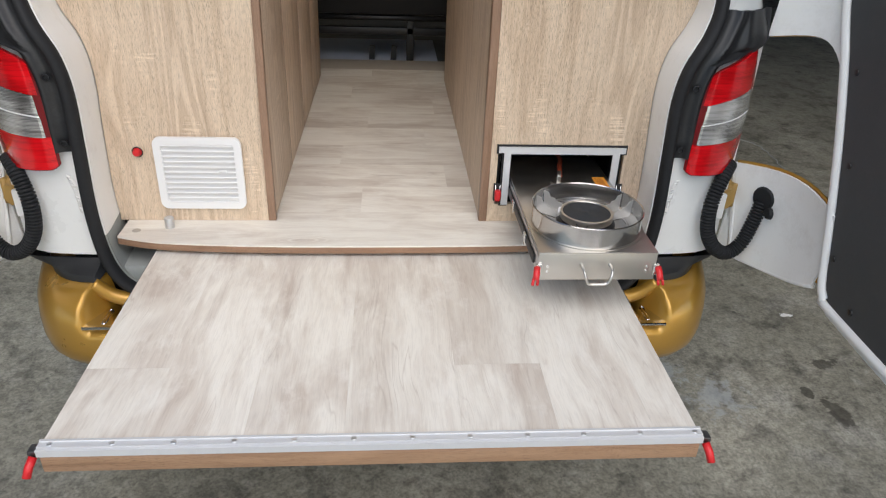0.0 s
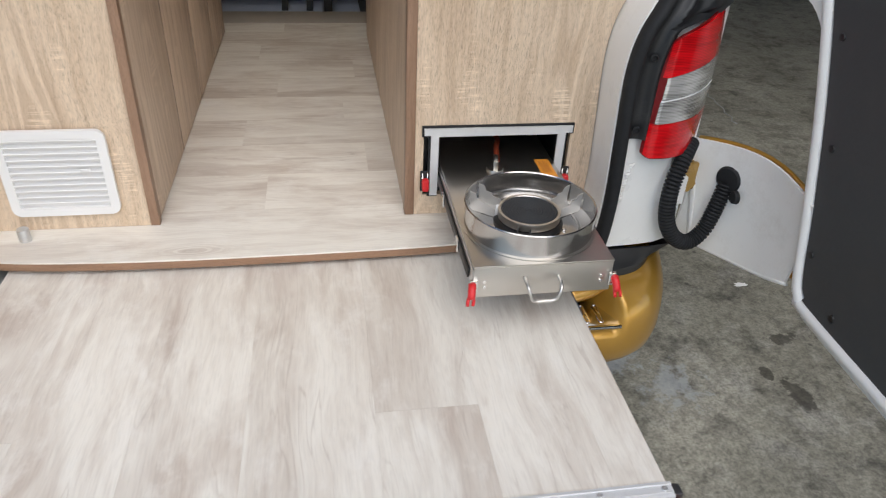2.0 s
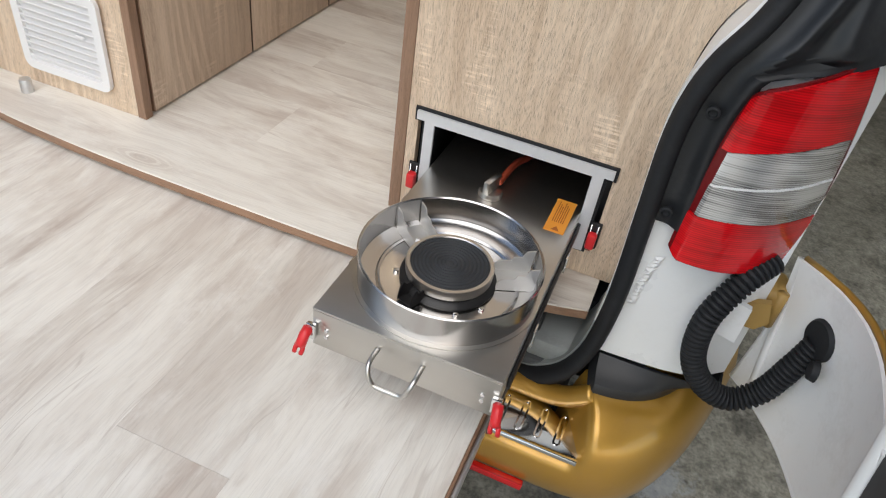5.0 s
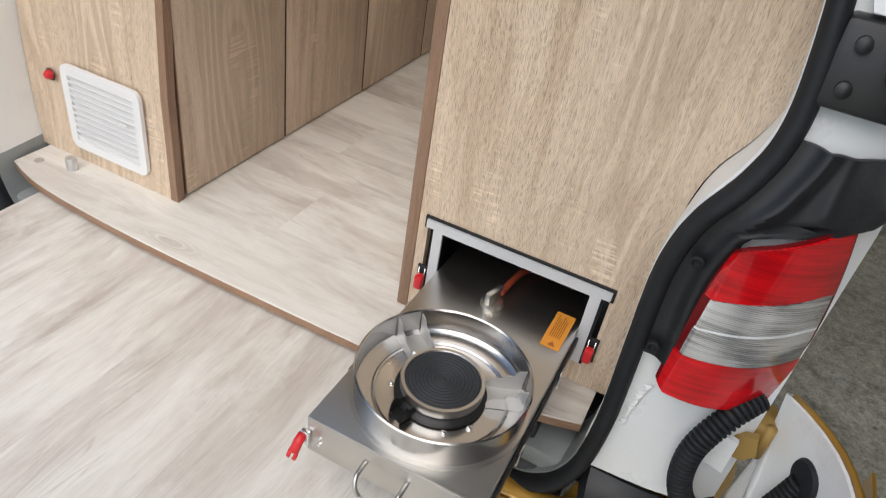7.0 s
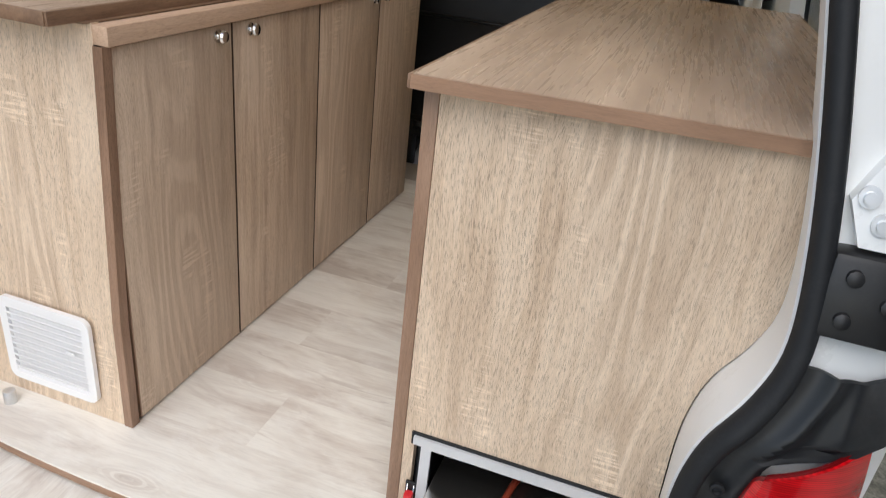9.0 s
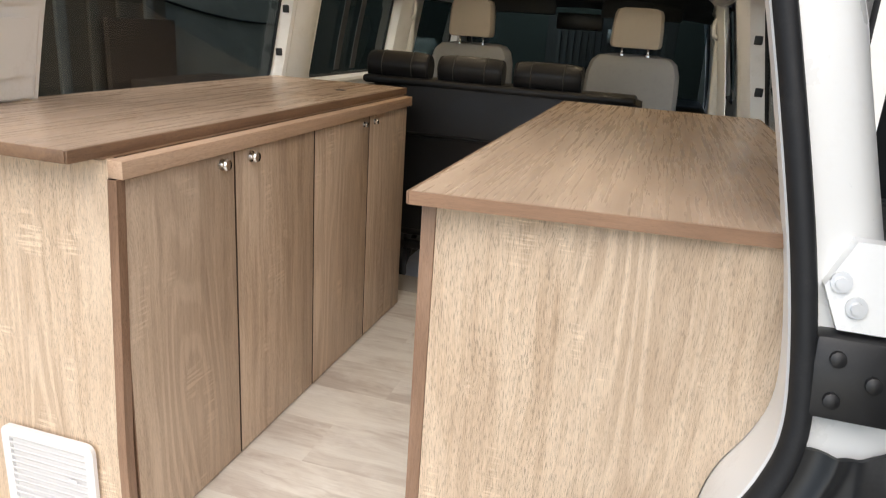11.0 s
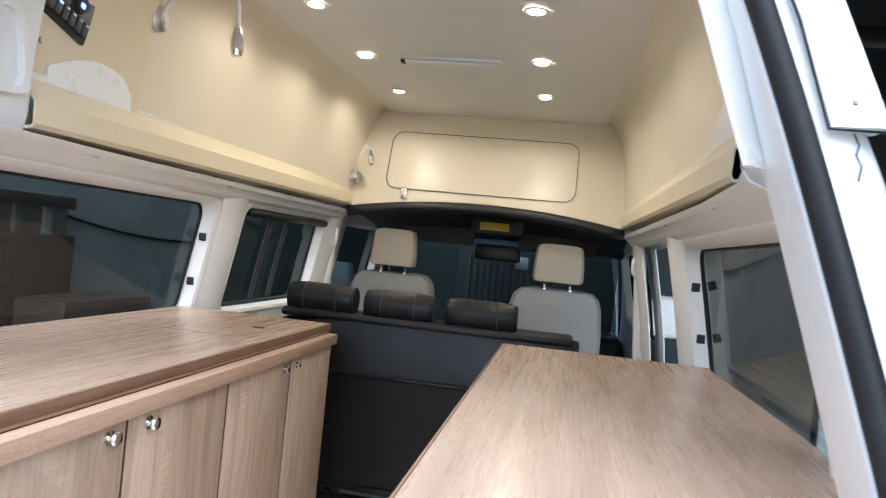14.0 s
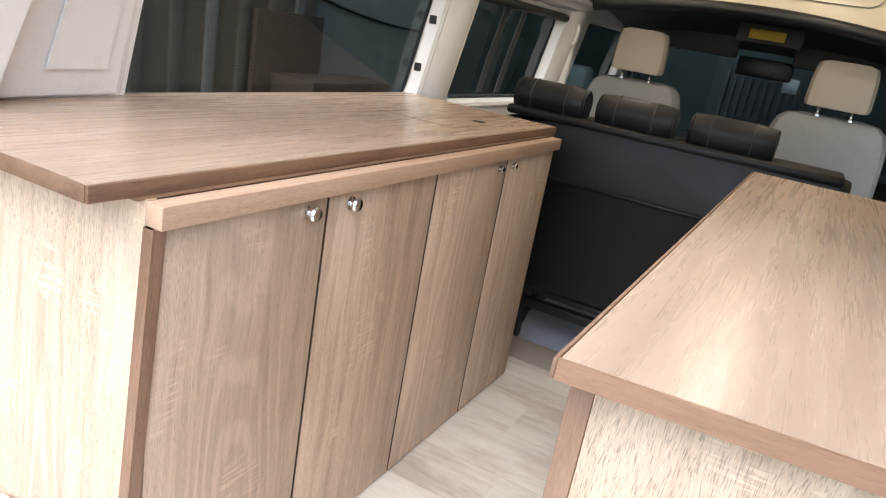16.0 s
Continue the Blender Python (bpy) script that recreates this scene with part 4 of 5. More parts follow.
    for y, z in ((-0.21, 1.34), (-0.285, 1.16), (-0.36, 0.97), (-0.41, 0.76), (-0.52, 0.685), (-0.70, 0.68)):
        part("board_clip", lathe(bmesh.new(), [(0.008, 0), (0.007, -s * 0.003), (0, -s * 0.004)], (CX + s * (DX - 0.004), y, z), 12, "x"), black_plastic, door)
    # curved hinge flanges below and above the lamp recess
    for nm, z0, z1, up in (("lower_flange", 0.585, 0.853, 1), ("upper_flange", 1.185, 1.52, 0)):
        rows = []
        for k in range(11):
            f = k / 10
            x = 0.948 + (DX - 0.948 - 0.002) * (1 - (1 - f) ** 3.2)
            y = -0.045 - 0.325 * f
            zb = z0 + (0.075 * f ** 2.2 if up else -0.05 * f ** 2)
            zt = z1 - 0.012 * f + 0.025 * math.sin(math.pi * f * 0.9) if up else z1
            if not up:
                zb = z0 + 0.03 * math.sin(math.pi * min(1, f * 1.3) * 0.5) - 0.07 * f ** 3
                y = -0.045 - 0.19 * f
            rows.append([(CX + s * (x + 0.01 * math.sin(math.pi * j / 5)), y, zb + (zt - zb) * j / 5) for j in range(6)])
        fl = part(nm, grid(bmesh.new(), rows, 0.005), inner_white, door, "white curved hinge flange with scuffs", 70)
        edge = [Vector(r[-1] if up else r[0]) + Vector((s * 0.006, 0, 0.002)) for r in rows]
        part("gold_edge", tube(bmesh.new(), edge, 0.005, 8), gold_paint, fl, "gold painted edge")
        if up:
            part("flange_edge", tube(bmesh.new(), [Vector(p) for p in rows[0]] + [Vector(r[0]) for r in rows[1:]], 0.006, 8), inner_white, fl)
    # corrugated cable hose
    ctrl = [(0.920, -0.095, 0.868), (0.888, -0.135, 0.842), (0.862, -0.160, 0.780), (0.868, -0.163, 0.705), (0.900, -0.158, 0.652), (0.945, -0.150, 0.632), (0.985, -0.138, 0.660), (1.008, -0.128, 0.725), (1.022, -0.118, 0.770)]
    path = even_path(smooth_path([(CX + s * (x - CX), y, z) for x, y, z in ctrl], 13), 0.0021)
    hose = part("cable_hose", hose_tube(path, 0.0150, 0.0195), black_rubber, van, "black corrugated cable hose")
    disc = lathe(bmesh.new(), [(0.031, s * 0.012), (0.032, 0.0), (0.028, -s * 0.006), (0.0, -s * 0.007)], (0, 0, 0), 24, "x")
    disc.transform(Matrix.Translation((CX + s * 1.004, -0.125, 0.782)) @ Matrix.Rotation(radians(27 * s), 4, "Z"))
    part("grommet", disc, black_rubber, hose, "round black rubber grommet")
    part("plug", lathe(bmesh.new(), [(0.0, 0), (0.014, 0), (0.016, s * 0.01), (0.0, s * 0.012)], (CX + s * 1.0, -0.165, 0.757), 16, "x"), black_rubber, hose)

# above the lamps the rear of the body leans forward, more the nearer the tail
doors = [o for o in van.children if o.name.startswith("rear_door")]
for ob in van.children_recursive:
    if ob in doors or ob.parent in doors or ob.parent.parent in doors or ob.name.split(".")[0] in ("roof_end_moulding", "moulded_rim", "side_window", "window_reveal", "window_rubber", "window_catch"):
        continue
    for v in ob.data.vertices:
        v.co.y += 0.26 * max(0.0, v.co.z - 1.16) * min(1.0, max(0.0, (0.5 - v.co.y) / 0.5))

# bumper: one swept section over the whole width, with a trough for the step
def bumper_face(f):
    """Plan place of the bumper's face: f from -1 to 1."""
    a = abs(f)
    return f * 0.985, -0.262 if a < 0.66 else -0.262 + 0.36 * ((a - 0.66) / 0.34) ** 4.2


bm = bmesh.new()
rows = []
for i in range(-150, 151):
    x, y = bumper_face(i / 150)
    low = min(1.0, max(0.0, (0.772 - abs(x)) / 0.030))
    low = low * low * (3 - 2 * low)
    zt = 0.560 - 0.092 * low
    rows.append([(CX + x * k, y + d, z) for k, d, z in ((0.93, 0.13, zt), (0.955, 0.085, zt - 0.003), (0.975, 0.05, zt - 0.016 + 0.012 * low), (0.989, 0.022, zt - 0.042 + 0.034 * low), (0.998, 0.005, zt - 0.078 + 0.062 * low), (1.0, 0.0, 0.440), (1.0, 0.0, 0.405), (0.996, 0.006, 0.372), (0.985, 0.022, 0.345), (0.95, 0.07, 0.330), (0.85, 0.2, 0.326))])
grid(bm, rows)
bumper = part("bumper", bm, gold_paint, van, "gold painted rear bumper with step trough", 60)
for s in (-1, 1):
    part("parking_sensor", lathe(bmesh.new(), [(0.0, -0.006), (0.009, -0.006), (0.0105, -0.003), (0.0115, -0.003), (0.0135, -0.005), (0.0145, 0.004)], (CX + s * 0.790, -0.243, 0.410), 24, "y"), gold_paint, bumper)
    rows = []
    for i in range(25):
        f = i / 24
        fx, fy = bumper_face(0.750 + 0.235 * f)
        fx, fy = fx - 0.012 - 0.02 * f, fy + 0.088 - 0.05 * f ** 3
        g = min(1.0, f / 0.72)
        h = max(0.0, (f - 0.72) / 0.28)
        bx_, by_ = 0.714 + 0.206 * g + 0.012 * h, -0.124 + 0.02 * g ** 4 + 0.15 * h ** 1.2
        e = 1.0 if 0 < i else 0.0
        rows.append([(CX + s * (fx + (bx_ - fx) * q), fy + (by_ - fy) * q, 0.543 + (z - 0.585) * (0.55 + 0.45 * e)) for q, z in ((-0.04, 0.590), (0.0, 0.606), (0.1, 0.614), (0.35, 0.619), (0.7, 0.628), (1.0, 0.645), (1.15, 0.646))])
    grid(bm2 := bmesh.new(), rows)
    part("bumper_top", bm2, black_plastic, bumper, "black ribbed bumper top strip")
    part("sill_lip", tube(bmesh.new(), smooth_path([(CX + s * 0.30, -0.152, 0.492), (CX + s * 0.60, -0.155, 0.494), (CX + s * 0.69, -0.162, 0.508), (CX + s * 0.742, -0.168, 0.552)], 6), 0.019, 12), gold_paint, bumper, "gold lip under the seal")
    part("red_reflector", box(*sorted((CX + s * 0.55, CX + s * 0.68)), -0.268, -0.254, 0.350, 0.368, 0.004), red_lens, bumper, "red bumper reflector")
step = part("step_plate", box(-0.735, 0.765, -0.258, -0.160, 0.468, 0.478, 0.004), chrome, bumper, "polished chrome step plate with raised bars")
for i in range(42):
    x = -0.69 + i * 0.0345
    loop = [(x + 0.02 * q[1] + q[0], -0.209 + q[1], 0.480) for q in round_rect(-0.0065, 0.0065, -0.034, 0.034, 0.0064, 4)]
    bar = bmesh.new()
    ring_prism(bar, [p[:2] for p in loop], [(x + 0.02 * q[1] + q[0], -0.209 + q[1]) for q in round_rect(-0.0035, 0.0035, -0.031, 0.031, 0.0034, 4)], "z", 0.478, 0.4797)
    part("raised_bar", bar, chrome, step)
part("plate_lip", tube(bmesh.new(), [(-0.735, -0.258, 0.475), (0.765, -0.258, 0.475)], 0.006, 10), chrome, step)
part("rear_sill", box(-0.68, 0.71, -0.13, 0.02, 0.42, 0.535, 0.02), grey_plastic, van, "dark load sill")
for s in (-1, 1):
    part("sill_corner", box(*sorted((CX + s * 0.60, CX + s * 0.685)), -0.12, 0.0, 0.53, 0.575, 0.01), sill_grey, van)
part("corner_box", box(0.56, 0.632, -0.10, 0.06, 0.536, 0.615, 0.006), black_plastic, van)
part("underfloor", box(-0.86, 0.89, 0.0, 4.9, 0.40, 0.60), black_plastic, van)

slide = part("sliding_door", prism(bmesh.new(), round_rect(0.93, 2.02, 0.45, 2.0, 0.06), "x", 1.02, 1.075), white_paint, van, "white side door slid open")
part("door_glass", prism(bmesh.new(), round_rect(1.03, 1.92, 1.46, 1.88, 0.05), "x", 1.0755, 1.079), tint_glass, slide)
part("seal_strip", tube(bmesh.new(), [(1.018, 0.94, 0.55), (1.018, 0.94, 1.92)], 0.01, 8), black_rubber, slide)
# roof lining and front wall over the cab
part("roof_lining", grid(bmesh.new(), [[(CX + x * (1.0 - 0.055 * max(0.0, (y - 1.6) / 1.3)), y, 2.494 - 0.03 * max(0.0, (y - 2.5))) for x in (-0.61, -0.3, 0.0, 0.3, 0.61)] for y in (0.0, 0.6, 1.2, 1.8, 2.4, 3.0)], 0.006), ceiling_vinyl, van, "pale roof lining")
bm = bmesh.new()
arch = [(CX + 0.70 * k / 10, 1.935 + 0.065 * (1 - (k / 10) ** 2)) for k in range(-10, 11)]
front = [(CX + 0.72, 1.93), (CX + 0.70, 2.1), (CX + 0.69, 2.36), (CX + 0.66, 2.49), (CX - 0.66, 2.49), (CX - 0.69, 2.36), (CX - 0.70, 2.1), (CX - 0.72, 1.93)]
prism(bm, arch + front, "y", 2.90, 2.94)
for v in bm.verts:
    v.co.y += -0.10 + 0.16 * (v.co.z - 1.95) / 0.5
cabwall = part("front_wall", bm, cream_gloss, van, "cream wall over the cab")
hatch = part("hatch", ring_prism(bmesh.new(), round_rect(-0.512, 0.468, 2.052, 2.365, 0.06), round_rect(-0.5095, 0.4655, 2.0545, 2.3625, 0.0585), "y", 2.79, 2.795), grey_plastic, cabwall, "rounded storage hatch outline")
for v in hatch.data.vertices:
    v.co.y += 0.035 + 0.32 * (v.co.z - 2.05)
part("hatch_latch", box(-0.415, -0.385, 2.80, 2.83, 2.0, 2.06, 0.004), chrome, cabwall, "small chrome latch")
bm = bmesh.new()
tube(bm, [(x, 2.80, z - 0.022) for x, z in arch], 0.028, 10)
part("arch_edge", bm, black_plastic, van, "dark edge of the cab arch")

# cab: roof, windscreen, dash
part("cab_roof", grid(bmesh.new(), [[(CX + x, y, 1.95 + z - 0.09 * x * x) for x in (-0.8, -0.4, 0, 0.4, 0.8)] for y, z in ((2.85, 0.02), (3.2, 0.04), (3.6, 0.0), (3.95, -0.08))], 0.01), grey_plastic, van, "dark cab roof lining")
ws = part("windscreen", grid(bmesh.new(), [[(CX + x * (1 + 0.08 * (1.9 - z)), y + 0.1 * (1 - (x / 0.8) ** 2), z) for x in (-0.78, -0.4, 0, 0.4, 0.78)] for y, z in ((3.92, 1.88), (4.2, 1.62), (4.55, 1.28))], 0.005), clear_glass, van, "windscreen")
ws.visible_shadow = False
part("dashboard", box(-0.85, 0.88, 4.0, 4.7, 0.6, 1.29, 0.06, 4), black_plastic, van, "dark dashboard")
for s in (-1, 1):
    part("front_pillar", tube(bmesh.new(), [(CX + s * 0.80, 3.9, 1.93), (CX + s * 0.87, 4.3, 1.55), (CX + s * 0.92, 4.6, 1.25)], 0.045, 8), grey_plastic, van)
    part("cab_pillar_trim", tube(bmesh.new(), smooth_path([(CX + s * 0.72, 2.86, 1.93), (CX + s * 0.79, 2.88, 1.85), (CX + s * 0.815, 2.9, 1.6), (CX + s * 0.84, 2.9, 1.2), (CX + s * 0.84, 2.9, 0.7)], 4), 0.03, 10), inner_white, van)
    mirror = part("door_mirror", box(*sorted((CX + s * 1.02, CX + s * 1.22)), 4.0, 4.12, 1.33, 1.60, 0.04, 4), white_paint, van, "white door mirror")
    part("mirror_arm", box(*sorted((CX + s * 0.93, CX + s * 1.05)), 4.03, 4.09, 1.36, 1.42, 0.01), black_plastic, mirror)
    visor = part("sun_visor", box(*sorted((CX + s * 0.14, CX + s * 0.62)), 3.70, 3.73, 1.80, 1.93, 0.012), grey_plastic, van, "dark folded sun visor")
    grab = part("grab_handle", tube(bmesh.new(), smooth_path([(CX + s * 0.79, 2.86, 1.82), (CX + s * 0.765, 2.84, 1.80), (CX + s * 0.765, 2.84, 1.74), (CX + s * 0.79, 2.86, 1.72)], 4), 0.01, 8), inner_white, van)
console = part("roof_console", box(-0.10, 0.20, 3.28, 3.36, 1.875, 1.965, 0.01), grey_plastic, van, "grey roof console")
part("sticker", box(-0.045, 0.12, 3.272, 3.279, 1.895, 1.94, 0.002), yellow_sticker, console, "yellow warning sticker")
part("rear_view_mirror", box(-0.12, 0.17, 3.75, 3.78, 1.72, 1.82, 0.012), black_plastic, van, "black rear-view mirror")
part("van_nose", box(-0.9, 0.93, 4.6, 5.1, 0.35, 1.15, 0.08, 4), white_paint, van)

# ---- floor of the living space ----
bm = bmesh.new()
ctrl = smooth_path([(-0.672, -0.096, 0), (-0.55, -0.128, 0), (-0.3, -0.145, 0), (0.0, -0.147, 0), (0.35, -0.14, 0), (0.58, -0.115, 0), (0.70, -0.086, 0)], 5)
LEDGE = [(p.x, p.y) for p in ctrl]
prism(bm, LEDGE + [(0.70, 1.62), (-0.672, 1.62)], "z", 0.628, 0.6455)
deck = tagged(part("floor_deck", bm, oak_edge_x), "plywood van floor deck with brown front edge", "floor", kind="structure")


def ledge_y(x):
    for (x0, y0), (x1, y1) in zip(LEDGE, LEDGE[1:]):
        if x <= x1:
            return y0 + (y1 - y0) * (x - x0) / (x1 - x0)
    return LEDGE[-1][1]


cuts = {0: (-0.672, 0.70), 1: (-0.672, 0.16, 0.70), 2: (-0.672, -0.05, 0.70), 3: (-0.672, 0.21, 0.70), 4: (-0.672, -0.13, 0.70)}
rowsy = [(-0.2, 0.055)] + [(0.055 + 0.18 * k, 0.055 + 0.18 * (k + 1)) for k in range(9)]
for i, (y0, y1) in enumerate(rowsy):
    y1 = min(y1, 1.62)
    cs = cuts[0] if i == 0 else cuts[1 + i % 4]
    for x0, x1 in zip(cs, cs[1:]):
        if i == 0:
            pts = [p for p in LEDGE] + [(0.70, y1 - 0.0001), (-0.672, y1 - 0.0001)]
        else:
            pts = [(x0 + 0.0001, y0 + 0.0001), (x1 - 0.0001, y0 + 0.0001), (x1 - 0.0001, y1 - 0.0001), (x0 + 0.0001, y1 - 0.0001)]
        part("plank", prism(bmesh.new(), pts, "z", 0.6458, 0.65), plank_x, deck)
tagged(part("sill_step", box(-0.70, 0.72, 1.62, 1.80, 0.56, 0.652, 0.006), sill_beige), "beige floor sill behind the planks", "sill", kind="structure")
tagged(part("cab_floor", box(-0.86, 0.89, 1.80, 4.2, 0.54, 0.62), grey_plastic), "dark cab floor", "floor", kind="structure")
tagged(part("floor_cloth", box(-0.45, 0.28, 1.83, 2.35, 0.62, 0.635, 0.004), carpet), "pale blue cloth lying under the bench", "cloth")

# ---- slide-out table ----
table = thing("slide_out_table", (0.02, -0.5, 0.565), "pale plank slide-out table board with aluminium front edge", "table")
part("board", box(-0.578, 0.612, -0.80, 0.55, 0.572, 0.6115, 0.002), oak_edge_x, table)
part("front_edge", box(-0.578, 0.612, -0.819, -0.8005, 0.560, 0.5995, 0.002), oak_rail_x, table, "brown wood front edge")
seams = (-0.574, -0.41, -0.23, -0.05, 0.166, 0.346, 0.526, 0.608)
cuty = (-0.60, None, None, None, -0.60, None, None)
for (x0, x1), c in zip(zip(seams, seams[1:]), cuty):
    ends = (-0.799, c, 0.5) if c is not None else (-0.799, 0.5)
    for y0, y1 in zip(ends, ends[1:]):
        part("plank", prism(bmesh.new(), [(x0 + 0.0001, y0 + 0.0002), (x1 - 0.0001, y0 + 0.0002), (x1 - 0.0001, y1 - 0.0002), (x0 + 0.0001, y1 - 0.0002)], "z", 0.612, 0.6165), plank_y, table)
bm = bmesh.new()
prism(bm, [(-0.8235, 0.6000), (-0.8010, 0.6000), (-0.8010, 0.6165), (-0.7985, 0.6168), (-0.7985, 0.6190), (-0.8030, 0.6190), (-0.8035, 0.6165), (-0.8160, 0.6160), (-0.8165, 0.6135), (-0.8180, 0.6130), (-0.8195, 0.6150), (-0.8235, 0.6140)], "x", -0.58, 0.614)
strip = part("edge_strip", bm, bright_alu, table, "aluminium edge strip with screws")
for i in range(12):
    part("screw", lathe(bmesh.new(), [(0.0055, 0), (0.0045, 0.0016), (0.002, 0.0018), (0, 0.0006)], (-0.56 + 0.1055 * i, -0.8095, 0.6163), 10, "z"), alu, strip)
for s, x in ((-1, -0.578), (1, 0.612)):
    rail = part("slide_rail", box(*sorted((x + s * 0.0005, x + s * 0.007)), -0.79, 0.5, 0.574, 0.600, 0.002), alu, table, "steel drawer slide")
    part("rail_channel", box(*sorted((x + s * 0.0075, x + s * 0.012)), -0.35, 0.5, 0.578, 0.596, 0.002), dark_steel, rail)
    lever = part("latch", box(*sorted((x + s * 0.0, x + s * 0.024)), -0.812, -0.79, 0.588, 0.602, 0.003), dark_steel, table)
    part("lever_grip", tube(bmesh.new(), [(x + s * 0.012, -0.816, 0.594), (x + s * 0.017, -0.828, 0.581), (x + s * 0.020, -0.838, 0.566)], 0.0075, 10), red_plastic, lever, "red plastic lever")

# ---- cabinets ----
def end_panel_outline(s, inner, top):
    """Rear panel that follows the shape of the body side."""
    side = [p for p in offset_line(EDGE, 0.004) if 0.655 < p[1] < top - 0.002 and p[0] > 0.4]
    pts = [(inner, 0.651)] + [(CX + s * x, z) for x, z in [(side[0][0], 0.651)] + side + [(side[-1][0], top)]] + [(inner, top)]
    return pts


left = thing("kitchen_cabinet", (-0.55, 0.75, 0.65), "long oak-look cabinet with four doors and knobs", "cabinet")
ends = [part("end_panel", prism(bmesh.new(), end_panel_outline(-1, -0.2985, 1.4495), "y", 0.0, 0.016), oak_panel, left, "pale oak end panel")]
strip_bm = bmesh.new()
for z0, z1 in ((0.651, 0.90), (0.90, 1.415)):
    prism(strip_bm, [(-0.002, z0), (0.019, z0), (0.019, z1), (-0.002, z1)], "x", -0.298, -0.279)
ends.append(part("side_strip", strip_bm, oak_edge_v, left, "brown edged side strip"))
# the upper part of this end leans in
for ob in ends:
    for v in ob.data.vertices:
        v.co.y += 0.056 * max(0.0, v.co.z - 0.90)
# near-black carcass gives the door gaps their shadow by colour
part("carcass", box(-0.86, -0.305, 0.058, 1.50, 0.651, 1.44), cabinet_shade, left)
dl = (0.027, 0.385, 0.763, 1.138, 1.485)
for k, (y0, y1) in enumerate(zip(dl, dl[1:])):
    d = part("door", box(-0.298, -0.281, y0 + 0.0042, y1 - 0.0022, 0.656, 1.411, 0.0008), oak_door, left)
    part("edge_band", box(-0.298, -0.2812, y0 + 0.0012, y0 + 0.0041, 0.656, 1.411), edge_and_gap_shade if k else oak_edge_v, d, "dark brown edge band")
    ky = y1 - 0.042 if k % 2 == 0 else y0 + 0.042
    if k == 0:
        ky = 0.335
    if k == 1:
        ky = 0.450
    kr = 1.0 if k < 2 else 0.65
    part("knob", lathe(bmesh.new(), [(kr * a, kr * b) for a, b in ((0.0, 0.0), (0.013, 0.0), (0.013, 0.003), (0.006, 0.004), (0.006, 0.009), (0.012, 0.012), (0.0135, 0.016), (0.011, 0.02), (0, 0.022))], (-0.281, ky, 1.392), 20, "x"), chrome, d, "round chrome knob")
# solid dark strip stands in for the shadow between doors and rail
part("rail_shadow_gap", box(-0.298, -0.2825, 0.027, 1.485, 1.4112, 1.4150), edge_and_gap_shade, left)
part("rail", box(-0.300, -0.268, 0.030, 1.50, 1.4155, 1.448, 0.002), oak_rail, left, "oak rail over the doors")

top = thing("worktop", (-0.6, 0.75, 1.45), "brown oak-look worktop with dark layered edge", "worktop")
wl = [(CX - (outer_x(1.46) - 0.05), 0.10), (CX - 0.765, 0.0), (CX - 0.765, -0.037), (-0.318, -0.037), (-0.318, 1.56), (CX - (outer_x(1.46) - 0.05), 1.56)]
part("slab", prism(bmesh.new(), wl, "z", 1.4505, 1.472), oak_top, top)
part("front_edge", box(-0.3178, -0.3125, -0.040, 1.56, 1.4495, 1.4716, 0.001), oak_edge_y, top, "brown layered edge")
part("end_edge", box(-0.75, -0.3180, -0.0415, -0.0373, 1.4495, 1.4716, 0.001), oak_edge_y, top, "brown layered edge")
part("under_layer", box(-0.80, -0.301, 0.018, 1.52, 1.4485, 1.4502), oak_edge_y, top)
lid = part("flush_lid", ring_prism(bmesh.new(), [(-0.84, 1.04), (-0.40, 1.04), (-0.40, 1.52), (-0.84, 1.52)], [(-0.8385, 1.0415), (-0.4015, 1.0415), (-0.4015, 1.5185), (-0.8385, 1.5185)], "z", 1.4721, 1.4726), oak_edge_y, top, "thin joint of a flush lid")
part("finger_hole", lathe(bmesh.new(), [(0.018, 0), (0.018, 0.001), (0.011, 0.0012), (0.0, 0.0009)], (-0.44, 1.262, 1.4721), 20, "z"), black_plastic, top, "dark oval finger pull")

right = thing("stove_cabinet", (0.55, 0.75, 0.65), "oak-look cabinet with a slot for a pull-out stove", "cabinet")
po = end_panel_outline(1, 0.3035, 1.4665)
notch = [(0.3035, 0.651), (0.3225, 0.651), (0.3225, 0.873), (0.6675, 0.873), (0.6675, 0.651)]
part("end_panel", prism(bmesh.new(), notch + po[1:], "y", 0.0, 0.016), oak_panel, right, "pale oak end panel")
part("slot_plinth", box(0.3225, 0.6675, 0.0, 0.016, 0.651, 0.7035), oak_panel, right)
part("side_strip", box(0.281, 0.303, -0.002, 0.03, 0.651, 1.466, 0.0015), oak_edge_v, right, "brown edged side strip")
part("side_panel", box(0.283, 0.302, 0.0305, 0.40, 0.651, 1.465), oak_door, right)
part("side_panel", box(0.283, 0.302, 0.403, 1.45, 0.651, 1.465), oak_door, right)
part("back_panel", box(0.303, 0.83, 1.42, 1.45, 0.651, 1.465), oak_door, right)
part("slot_floor", box(0.305, 0.69, 0.03, 0.55, 0.652, 0.70), black_plastic, right)
part("slot_side", box(0.305, 0.335, 0.03, 0.55, 0.70, 0.88), black_plastic, right)
part("slot_side", box(0.655, 0.69, 0.03, 0.55, 0.70, 0.88), black_plastic, right)
part("slot_roof", box(0.305, 0.69, 0.03, 0.55, 0.88, 0.90), black_plastic, right)
part("slot_back", box(0.336, 0.654, 0.50, 0.51, 0.70, 0.88), oak_rail_x, right)
